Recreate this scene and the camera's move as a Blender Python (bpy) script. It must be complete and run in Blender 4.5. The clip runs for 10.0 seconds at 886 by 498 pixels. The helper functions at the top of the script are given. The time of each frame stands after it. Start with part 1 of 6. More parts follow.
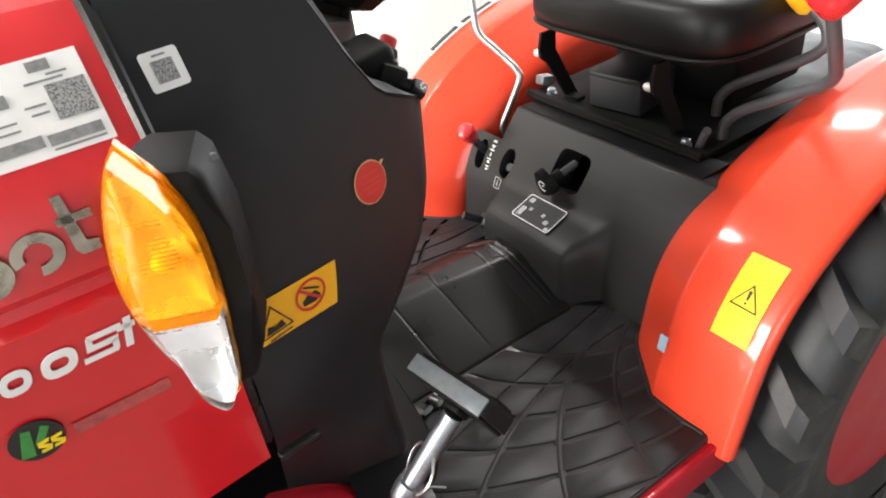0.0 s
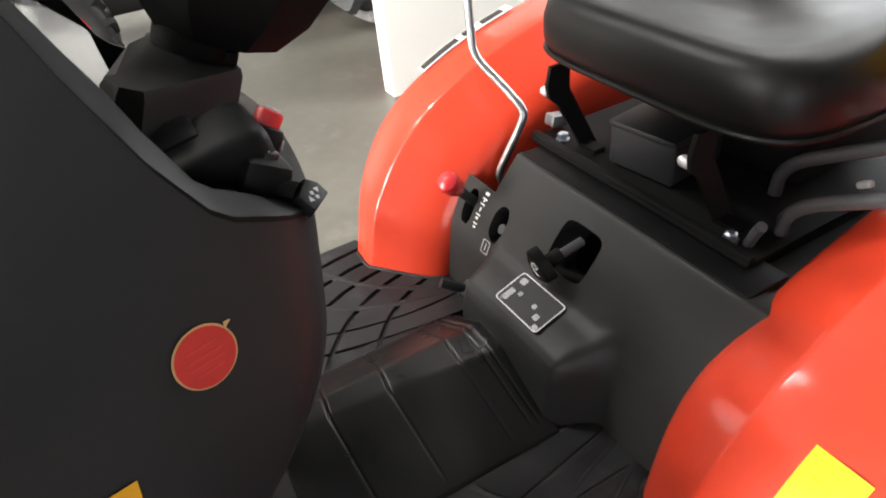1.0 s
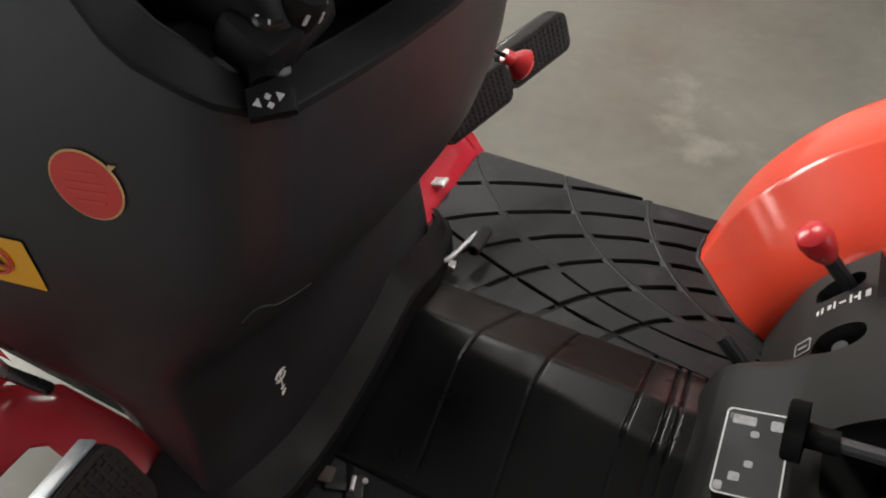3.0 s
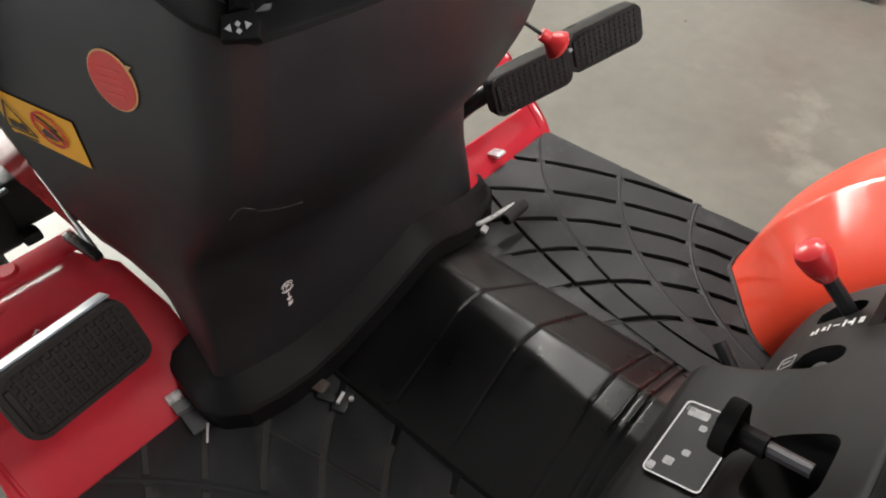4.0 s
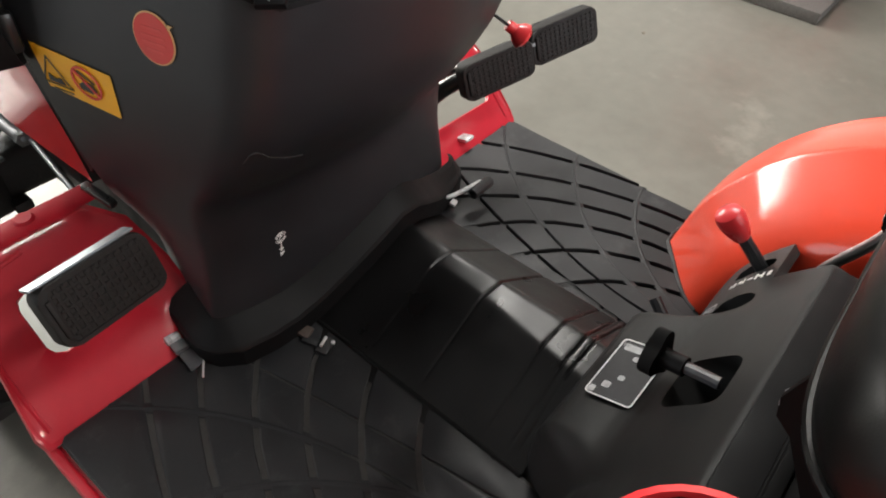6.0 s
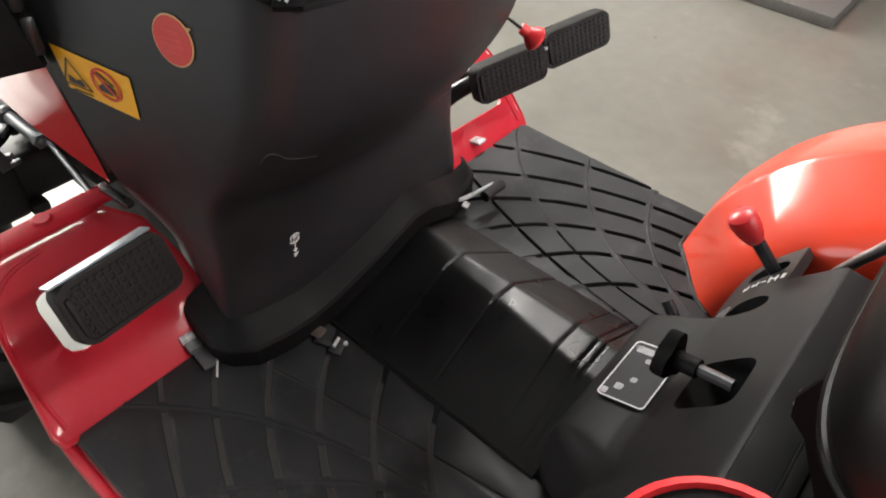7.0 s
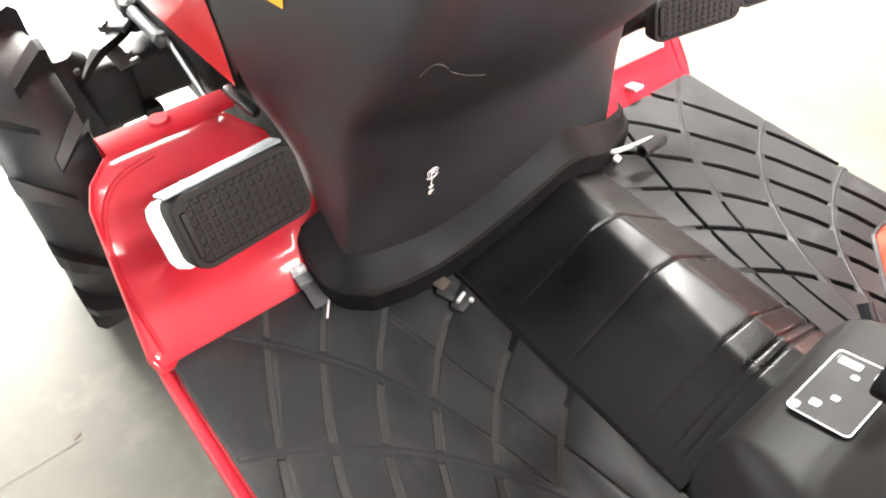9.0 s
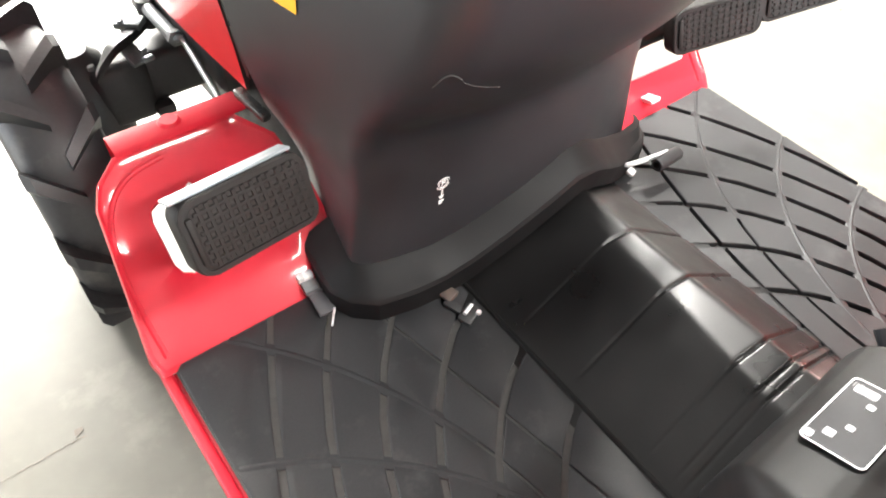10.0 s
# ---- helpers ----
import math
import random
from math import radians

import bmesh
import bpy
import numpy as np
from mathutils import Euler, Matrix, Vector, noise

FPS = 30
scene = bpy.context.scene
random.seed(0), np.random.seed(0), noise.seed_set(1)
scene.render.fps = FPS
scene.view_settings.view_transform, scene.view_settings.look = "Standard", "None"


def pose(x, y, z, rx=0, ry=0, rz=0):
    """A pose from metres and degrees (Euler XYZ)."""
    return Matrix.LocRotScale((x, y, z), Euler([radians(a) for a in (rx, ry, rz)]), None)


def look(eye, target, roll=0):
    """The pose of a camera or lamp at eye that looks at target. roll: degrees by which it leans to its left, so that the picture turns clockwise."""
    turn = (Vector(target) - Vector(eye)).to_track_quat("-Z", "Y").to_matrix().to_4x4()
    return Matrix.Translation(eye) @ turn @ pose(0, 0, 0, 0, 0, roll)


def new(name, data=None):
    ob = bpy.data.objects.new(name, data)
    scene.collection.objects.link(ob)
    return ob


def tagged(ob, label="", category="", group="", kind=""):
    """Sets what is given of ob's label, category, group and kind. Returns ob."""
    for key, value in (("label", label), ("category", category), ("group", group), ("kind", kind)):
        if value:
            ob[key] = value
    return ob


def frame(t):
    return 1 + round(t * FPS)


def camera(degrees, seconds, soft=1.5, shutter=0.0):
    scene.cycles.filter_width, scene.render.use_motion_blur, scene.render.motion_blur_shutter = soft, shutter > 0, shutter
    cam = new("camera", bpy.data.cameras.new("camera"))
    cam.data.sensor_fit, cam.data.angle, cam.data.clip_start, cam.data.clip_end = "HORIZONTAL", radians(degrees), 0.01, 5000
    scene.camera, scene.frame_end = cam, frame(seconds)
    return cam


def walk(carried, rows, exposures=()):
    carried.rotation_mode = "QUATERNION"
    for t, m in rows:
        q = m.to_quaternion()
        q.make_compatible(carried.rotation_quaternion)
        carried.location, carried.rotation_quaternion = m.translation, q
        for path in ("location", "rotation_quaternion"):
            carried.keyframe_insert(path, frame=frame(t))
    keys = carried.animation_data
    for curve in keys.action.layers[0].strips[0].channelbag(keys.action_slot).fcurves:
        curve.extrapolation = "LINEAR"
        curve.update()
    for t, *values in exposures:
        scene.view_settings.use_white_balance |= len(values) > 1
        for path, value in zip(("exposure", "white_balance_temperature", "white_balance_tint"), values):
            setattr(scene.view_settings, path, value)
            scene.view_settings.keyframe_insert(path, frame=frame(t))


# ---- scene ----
cam = camera(66.2, 10.0, 2.0)
PATH = [
    (0, (-0.777, 0.192, 1.281), (0.642, -0.64, 0.144), -8.3),
    (0.3, (-0.753, 0.135, 1.273), (0.691, -0.652, 0.135), -8.6),
    (0.5, (-0.721, 0.088, 1.266), (0.708, -0.694, 0.106), -8.9),
    (0.8, (-0.641, 0.01, 1.25), (0.795, -0.735, 0.075), -8.0),
    (1, (-0.571, -0.056, 1.248), (0.866, -0.781, 0.061), -6.2),
    (1.2, (-0.526, -0.104, 1.238), (0.93, -0.742, 0.024), -5.3),
    (1.5, (-0.474, -0.162, 1.23), (0.978, -0.675, -0.047), -7.5),
    (1.7, (-0.439, -0.201, 1.222), (1.055, -0.531, -0.066), -8.2),
    (2, (-0.41, -0.261, 1.196), (1.068, -0.088, -0.14), -6.8),
    (2.2, (-0.404, -0.301, 1.199), (1.039, 0.102, -0.126), -4.6),
    (2.5, (-0.405, -0.35, 1.197), (0.943, 0.307, -0.126), -5.8),
    (2.7, (-0.4, -0.35, 1.19), (0.89, 0.292, -0.197), -2.6),
    (3.8, (-0.385, -0.457, 1.201), (0.749, 0.338, -0.242), 0.9),
    (4, (-0.381, -0.492, 1.209), (0.655, 0.433, -0.23), -0.7),
    (4.2, (-0.379, -0.527, 1.22), (0.649, 0.45, -0.191), -1.1),
    (4.5, (-0.39, -0.557, 1.231), (0.651, 0.446, -0.151), -1.7),
    (4.8, (-0.407, -0.563, 1.234), (0.659, 0.369, -0.178), -0.3),
    (5, (-0.425, -0.563, 1.241), (0.659, 0.331, -0.183), 1.3),
    (5.3, (-0.449, -0.56, 1.245), (0.65, 0.322, -0.174), 1.9),
    (5.5, (-0.46, -0.559, 1.245), (0.654, 0.307, -0.172), 2.9),
    (5.7, (-0.471, -0.557, 1.243), (0.647, 0.298, -0.178), 3.6),
    (6.8, (-0.481, -0.564, 1.243), (0.642, 0.301, -0.168), 3.8),
    (7, (-0.483, -0.559, 1.243), (0.625, 0.325, -0.168), 3.2),
    (7.3, (-0.495, -0.544, 1.237), (0.54, 0.408, -0.185), 1.6),
    (7.5, (-0.506, -0.524, 1.232), (0.473, 0.458, -0.21), 1.0),
    (7.8, (-0.514, -0.51, 1.224), (0.425, 0.498, -0.227), 1.4),
    (8, (-0.512, -0.503, 1.212), (0.424, 0.463, -0.268), 3.0),
    (8.2, (-0.511, -0.494, 1.2), (0.419, 0.455, -0.294), 3.2),
    (8.5, (-0.495, -0.472, 1.17), (0.401, 0.484, -0.341), 2.1),
    (8.8, (-0.484, -0.454, 1.156), (0.368, 0.508, -0.377), 2.3),
    (9, (-0.475, -0.451, 1.152), (0.397, 0.516, -0.366), 3.5),
    (9.3, (-0.467, -0.449, 1.15), (0.379, 0.541, -0.369), 3.0),
    (9.5, (-0.466, -0.445, 1.152), (0.361, 0.555, -0.37), 2.5),
    (9.8, (-0.465, -0.442, 1.152), (0.373, 0.556, -0.365), 3.6),
    (10, (-0.465, -0.44, 1.15), (0.387, 0.547, -0.366), 4.3),
]
EXPOSURES = [(0.0, 0.42), (0.5, 0.28), (1.0, 0.16), (1.5, -0.34), (2.0, -1.04), (2.5, -0.88), (4.0, -0.15), (5.0, -0.18), (7.0, 0.04), (7.5, 0.83), (8.0, 1.25), (9.0, 1.75), (10.0, 1.79)]
walk(cam, [(t, look(eye, target, roll)) for t, eye, target, roll in PATH], EXPOSURES)
# ---------- world and light ----------
world = bpy.data.worlds.new("daylight")
scene.world = world
world.use_nodes = True
wn = world.node_tree.nodes
sky = wn.new("ShaderNodeTexSky")
sky.sky_type = 'NISHITA'
sky.sun_disc = False
sky.sun_elevation = radians(42)
sky.sun_rotation = radians(285)
world.node_tree.links.new(sky.outputs[0], wn["Background"].inputs[0])
wn["Background"].inputs[1].default_value = 0.12


def lamp(name, kind, m, energy, color, **kw):
    d = bpy.data.lights.new(name, kind)
    d.energy, d.color = energy, color
    for k, v in kw.items():
        if k == "size":
            d.size = v
        if k == "size_y":
            d.size_y = v
        if k == "angle":
            d.angle = v
        if k == "shape":
            d.shape = v
    ob = new(name, d)
    ob.matrix_world = m
    return ob


SUN = lamp("sun", 'SUN', look((0, 0, 0), (0.72, -0.42, -0.66)), 2.2, (1.0, 0.96, 0.9), angle=radians(0.6))
# daylight standing in the big shutter opening of the hall
lamp("shutter_light_front", 'AREA', look((0.9, 7.6, 2.3), (0.1, 0.0, 0.4)), 2300, (1.0, 0.965, 0.89), shape='RECTANGLE', size=5.5, size_y=3.4)
# added fill for the cowl's rear face, set in an unseen rear opening
lamp("fill_light_rear", 'AREA', look((1.6, -6.7, 2.0), (0.2, 0.0, 0.9)), 330, (0.97, 0.98, 1.0), shape='RECTANGLE', size=4.4, size_y=3.0)
# added fill from the left for the cowl's flank, in an unseen side opening
lamp("fill_light_west", 'AREA', look((-5.5, 3.0, 1.7), (-0.2, 0.0, 0.7)), 90, (0.93, 0.97, 1.0), shape='RECTANGLE', size=3.6, size_y=2.6)
# unseen ceiling lamps: first two placed by reflections, rear two added as fill
for lx, ly in ((2.0, 1.0), (2.8, 1.9), (1.4, -2.6), (0.2, -3.8)):
    lamp("ceiling_lamp", 'AREA', pose(lx, ly, 4.08), 95, (1.0, 0.97, 0.92), shape='RECTANGLE', size=1.2, size_y=0.25)


# ---------- materials ----------
def mat(name, color, rough=0.5, metal=0.0, vary=0.12, scale=8.0, fine=120.0, bump=0.1, rough_vary=0.1, coat=0.0,
        second=None, second_at=0.6, second_scale=3.0, bump_dist=0.001, transmission=0.0, island=0.0, spec=0.5, objvary=0.0, coat_rough=0.06):
    m = bpy.data.materials.new(name)
    m.use_nodes = True
    nt = m.node_tree
    N, L = nt.nodes, nt.links
    b = N["Principled BSDF"]
    co = N.new("ShaderNodeTexCoord")
    n1 = N.new("ShaderNodeTexNoise")
    n1.inputs["Scale"].default_value, n1.inputs["Detail"].default_value = scale, 6
    n2 = N.new("ShaderNodeTexNoise")
    n2.inputs["Scale"].default_value, n2.inputs["Detail"].default_value = fine, 4
    for n in (n1, n2):
        L.new(co.outputs["Object"], n.inputs["Vector"])
    add = N.new("ShaderNodeMath")
    add.operation = 'ADD'
    L.new(n1.outputs["Fac"], add.inputs[0])
    L.new(n2.outputs["Fac"], add.inputs[1])
    rng = N.new("ShaderNodeMapRange")
    rng.inputs[1].default_value, rng.inputs[2].default_value = 0.6, 1.4
    rng.inputs[3].default_value, rng.inputs[4].default_value = 1 - vary, 1 + vary
    L.new(add.outputs[0], rng.inputs[0])
    val = rng.outputs[0]
    if objvary:
        oi = N.new("ShaderNodeObjectInfo")
        r2 = N.new("ShaderNodeMapRange")
        r2.inputs[3].default_value, r2.inputs[4].default_value = 1 - objvary, 1 + objvary
        L.new(oi.outputs["Random"], r2.inputs[0])
        mu = N.new("ShaderNodeMath")
        mu.operation = 'MULTIPLY'
        L.new(val, mu.inputs[0])
        L.new(r2.outputs[0], mu.inputs[1])
        val = mu.outputs[0]
    mix = N.new("ShaderNodeVectorMath")
    mix.operation = 'SCALE'
    mix.inputs[0].default_value = color[:3]
    L.new(val, mix.inputs["Scale"])
    out = mix.outputs[0]
    if second:
        n3 = N.new("ShaderNodeTexNoise")
        n3.inputs["Scale"].default_value, n3.inputs["Detail"].default_value = second_scale, 8
        n3.inputs["Roughness"].default_value = 0.65
        L.new(co.outputs["Object"], n3.inputs["Vector"])
        r3 = N.new("ShaderNodeMapRange")
        r3.inputs[1].default_value, r3.inputs[2].default_value = second_at, second_at + 0.12
        L.new(n3.outputs["Fac"], r3.inputs[0])
        mm = N.new("ShaderNodeMix")
        mm.data_type = 'RGBA'
        L.new(r3.outputs[0], mm.inputs[0])
        L.new(out, mm.inputs[6])
        mm.inputs[7].default_value = (*second, 1)
        out = mm.outputs[2]
    L.new(out, b.inputs["Base Color"])
    rr = N.new("ShaderNodeMapRange")
    rr.inputs[1].default_value, rr.inputs[2].default_value = 0.3, 0.7
    rr.inputs[3].default_value, rr.inputs[4].default_value = max(0.02, rough - rough_vary), min(1, rough + rough_vary)
    L.new(n1.outputs["Fac"], rr.inputs[0])
    L.new(rr.outputs[0], b.inputs["Roughness"])
    b.inputs["Metallic"].default_value = metal
    b.inputs["Coat Weight"].default_value = coat
    b.inputs["Coat Roughness"].default_value = coat_rough
    b.inputs["Transmission Weight"].default_value = transmission
    b.inputs["Specular IOR Level"].default_value = spec
    if bump:
        bp = N.new("ShaderNodeBump")
        bp.inputs["Strength"].default_value, bp.inputs["Distance"].default_value = bump, bump_dist
        L.new(n2.outputs["Fac"], bp.inputs["Height"])
        L.new(bp.outputs[0], b.inputs["Normal"])
    return m


M_RED = mat("red_paint", (0.66, 0.048, 0.018), 0.45, vary=0.05, scale=5, fine=60, bump=0.02, rough_vary=0.06, coat=0.8, spec=0.25, coat_rough=0.12)
# bonnet and fenders share one paint; its deeper red here stands for weaker light
M_BONNET = mat("less_lit_red_paint", (0.62, 0.013, 0.019), 0.36, vary=0.05, scale=5, fine=60, bump=0.02, rough_vary=0.06, coat=1.0)
M_REDSTEEL = mat("red_painted_steel", (0.44, 0.010, 0.024), 0.48, vary=0.07, scale=9, fine=70, bump=0.05, rough_vary=0.08, coat=0.25, spec=0.18)
M_BLACK = mat("black_plastic", (0.0160, 0.0165, 0.0190), 0.46, vary=0.15, scale=7, fine=900, bump=0.25, rough_vary=0.07, bump_dist=0.0004,
              second=(0.0205, 0.0210, 0.0230), second_at=0.58, second_scale=9, spec=0.4)
M_CONSOLE = mat("grained_black_plastic", (0.0195, 0.0192, 0.0190), 0.50, vary=0.15, scale=9, fine=1100, bump=0.3, rough_vary=0.06, bump_dist=0.0004,
                second=(0.026, 0.0254, 0.0248), second_at=0.6, second_scale=12, spec=0.25)
# darker copy of the black plastic; on shoulder and flange it stands for shade
M_DASH = mat("darkened_black_plastic", (0.0055, 0.0055, 0.006), 0.55, vary=0.2, scale=20, fine=900, bump=0.2, bump_dist=0.0004, spec=0.16)
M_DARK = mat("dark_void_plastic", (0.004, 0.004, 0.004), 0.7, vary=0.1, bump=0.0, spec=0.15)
M_GLOSS = mat("gloss_black_paint", (0.010, 0.010, 0.010), 0.3, vary=0.1, scale=12, bump=0.04, rough_vary=0.1)
M_VINYL = mat("black_vinyl", (0.0042, 0.0042, 0.0042), 0.42, vary=0.12, scale=10, fine=700, bump=0.3, rough_vary=0.06, bump_dist=0.0005, spec=0.25)
M_RUBBER = mat("black_rubber_mat", (0.0168, 0.0170, 0.0186), 0.50, vary=0.2, scale=14, fine=500, bump=0.25, rough_vary=0.1, bump_dist=0.0006,
               second=(0.033, 0.0332, 0.0350), second_at=0.57, second_scale=16, objvary=0.1, spec=0.3)
# right mat's groove floor: same rubber as the blocks, with shade in its colour
M_GROOVE = mat("shaded_groove_rubber", (0.011, 0.0105, 0.0105), 0.75, vary=0.2, scale=30, bump=0.1)
# left mat's groove floor, paler than the blocks
M_PALEGROOVE = mat("pale_groove_rubber", (0.034, 0.032, 0.031), 0.7, vary=0.3, scale=30, bump=0.1)
M_TUNNEL = mat("tunnel_rubber", (0.0042, 0.0040, 0.0042), 0.33, vary=0.2, scale=12, fine=350, bump=0.12, rough_vary=0.10,
               second=(0.0062, 0.0060, 0.0060), second_at=0.54, second_scale=9, spec=0.36)
M_PAD = mat("pedal_rubber", (0.0095, 0.0082, 0.0078), 0.62, vary=0.2, scale=40, fine=500, bump=0.2, spec=0.22)
M_CHROME = mat("chrome", (0.40, 0.40, 0.40), 0.34, metal=1.0, vary=0.05, scale=30, bump=0.03, rough_vary=0.06)
M_ZINC = mat("zinc_plated_steel", (0.33, 0.36, 0.40), 0.42, metal=1.0, vary=0.15, scale=40, fine=200, bump=0.1, rough_vary=0.12)
M_GREYMETAL = mat("grey_cast_metal", (0.20, 0.21, 0.22), 0.45, metal=0.6, vary=0.2, scale=60, fine=300, bump=0.3)
M_BLUEGREY = mat("grey_coated_rod", (0.060, 0.060, 0.066), 0.42, vary=0.15, scale=25, bump=0.08)
M_IRON = mat("black_cast_iron", (0.013, 0.013, 0.014), 0.55, vary=0.3, scale=15, fine=120, bump=0.35, bump_dist=0.002)
M_TYRE = mat("tyre_rubber", (0.020, 0.020, 0.022), 0.50, vary=0.25, scale=10, fine=160, bump=0.25, bump_dist=0.001,
             second=(0.062, 0.060, 0.056), second_at=0.58, second_scale=9)
M_REFLECTOR = mat("bright_reflector", (0.74, 0.74, 0.76), 0.25, metal=0.75, vary=0.05, scale=40, bump=0.0)
M_AMBER = mat("amber_lens", (1.0, 0.37, 0.002), 0.10, vary=0.05, scale=20, fine=300, bump=0.12, rough_vary=0.03, transmission=0.70)
M_PANE = mat("clear_instrument_cover", (0.9, 0.91, 0.92), 0.10, vary=0.02, scale=20, bump=0.0, transmission=0.95, spec=0.3, rough_vary=0.03)
M_CLEAR = mat("clear_lens", (0.92, 0.93, 0.94), 0.05, vary=0.03, scale=20, fine=260, bump=0.10, rough_vary=0.03, transmission=0.96)
M_YELLOW = mat("yellow_sticker", (0.85, 0.42, 0.015), 0.4, vary=0.05, scale=20, bump=0.02)
M_LEMON = mat("lemon_sticker", (0.86, 0.62, 0.02), 0.35, vary=0.05, scale=20, bump=0.02)
M_WHITE = mat("white_label", (0.78, 0.78, 0.77), 0.45, vary=0.04, scale=20, bump=0.02)
M_STRIP = mat("bluish_bare_steel", (0.21, 0.23, 0.25), 0.38, metal=0.5, vary=0.15, scale=60, bump=0.05)
M_GALV = mat("galvanised_steel", (0.62, 0.62, 0.63), 0.32, metal=0.35, vary=0.15, scale=60, bump=0.05)
M_CODE = mat("mottled_grey_print", (0.34, 0.34, 0.34), 0.5, vary=0.4, scale=500, fine=900, bump=0.0, second=(0.06, 0.06, 0.06), second_at=0.47, second_scale=700)
M_PRINT = mat("grey_print", (0.22, 0.22, 0.22), 0.5, vary=0.3, scale=300, bump=0.0)
M_INK = mat("black_print", (0.02, 0.018, 0.016), 0.5, vary=0.1, bump=0.0)
M_REDPRINT = mat("red_print", (0.55, 0.035, 0.03), 0.4, vary=0.08, scale=40, bump=0.0)
M_REDPALE = mat("pale_red_print", (0.58, 0.050, 0.042), 0.4, vary=0.08, scale=40, bump=0.0)
M_BADGE = mat("dull_badge_metal", (0.30, 0.27, 0.22), 0.3, metal=0.9, vary=0.2, scale=60, bump=0.05)
M_GOLD = mat("gold_print", (0.62, 0.40, 0.18), 0.45, vary=0.08, scale=40, bump=0.0)
M_PLAQUE = mat("plaque_face", (0.040, 0.040, 0.042), 0.55, spec=0.25, vary=0.1, scale=30, bump=0.0)
M_PLAQUEINK = mat("plaque_print", (0.42, 0.42, 0.43), 0.5, vary=0.25, scale=120, bump=0.0)
M_GREEN = mat("green_print", (0.05, 0.25, 0.05), 0.45, vary=0.2, scale=60, bump=0.0)
M_KNOBRED = mat("red_plastic_knob", (0.58, 0.025, 0.03), 0.32, vary=0.06, scale=30, bump=0.02, coat=0.2)
M_KNOBYEL = mat("yellow_plastic_knob", (0.85, 0.45, 0.02), 0.35, vary=0.06, scale=30, bump=0.02)
M_CONC = mat("polished_concrete", (0.120, 0.116, 0.099), 0.42, vary=0.16, scale=1.7, fine=16, bump=0.05, rough_vary=0.14,
             second=(0.185, 0.178, 0.153), second_at=0.58, second_scale=2.0)
M_STAIN = mat("floor_stain", (0.12, 0.10, 0.08), 0.6, vary=0.3, scale=60, bump=0.1)
M_GREYWALL = mat("low_bounce_grey_wall", (0.08, 0.08, 0.083), 0.6, vary=0.08, scale=1.5, fine=30, bump=0.05)
M_WALL = mat("painted_wall", (0.72, 0.72, 0.70), 0.6, vary=0.06, scale=1.5, fine=30, bump=0.05)
M_CEIL = mat("ceiling_sheet", (0.20, 0.205, 0.21), 0.6, vary=0.06, scale=1.0, fine=20, bump=0.05)
M_WPANEL = mat("white_board", (0.86, 0.86, 0.86), 0.4, vary=0.03, scale=3, bump=0.02)
M_DIRT = mat("scuffed_grey", (0.09, 0.085, 0.08), 0.6, vary=0.3, scale=40, bump=0.2)
M_SCREEN = mat("gauge_face", (0.17, 0.175, 0.185), 0.45, vary=0.1, scale=30, bump=0.0)


# ---------- building tools ----------
def finish(bm, name, material, angle=35):
    bmesh.ops.recalc_face_normals(bm, faces=bm.faces[:])
    lim = radians(angle)
    for f in bm.faces:
        f.smooth = True
    for e in bm.edges:
        if len(e.link_faces) == 2:
            e.smooth = e.calc_face_angle(0) < lim
    me = bpy.data.meshes.new(name)
    bm.to_mesh(me)
    bm.free()
    for mm in (material if isinstance(material, (list, tuple)) else [material]):
        me.materials.append(mm)
    return me


def part(name, bm, material, parent=None, label="", angle=35):
    ob = new(name, finish(bm, name, material, angle))
    if parent is not None:
        ob.parent = parent
    return tagged(ob, label)


def thing(name, label, category, group="", kind=""):
    ob = new(name)
    ob.empty_display_size = 0.1
    return tagged(ob, label, category, group, kind)


def V(*a):
    return Vector(a)


def rbox(bm, size, m=None, bevel=0.0, seg=2):
    r = bmesh.ops.create_cube(bm, size=1.0)
    vs = r["verts"]
    bmesh.ops.scale(bm, vec=Vector(size), verts=vs)
    if bevel:
        es = list({e for v in vs for e in v.link_edges})
        rb = bmesh.ops.bevel(bm, geom=es, offset=bevel, segments=seg, profile=0.5, affect='EDGES')
        vs = list({v for f in rb["faces"] for v in f.verts} | {v for v in vs if v.is_valid})
    if m is not None:
        bmesh.ops.transform(bm, matrix=m, verts=vs)
    return bm


def lathe(bm, prof, m=None, n=24, cap=True):
    rings = []
    for r, z in prof:
        rings.append([bm.verts.new((r * math.cos(2 * math.pi * i / n), r * math.sin(2 * math.pi * i / n), z)) for i in range(n)])
    for a, b in zip(rings, rings[1:]):
        for i in range(n):
            bm.faces.new((a[i], a[(i + 1) % n], b[(i + 1) % n], b[i]))
    if cap:
        if prof[0][0] > 1e-5:
            bm.faces.new(rings[0][::-1])
        if prof[-1][0] > 1e-5:
            bm.faces.new(rings[-1])
    if m is not None:
        bmesh.ops.transform(bm, matrix=m, verts=[v for r in rings for v in r])
    return bm


def chaikin(pts, k=2):
    pts = [Vector(p) for p in pts]
    for _ in range(k):
        o = [pts[0]]
        for a, b in zip(pts, pts[1:]):
            o += [a.lerp(b, 0.25), a.lerp(b, 0.75)]
        o.append(pts[-1])
        pts = o
    return pts


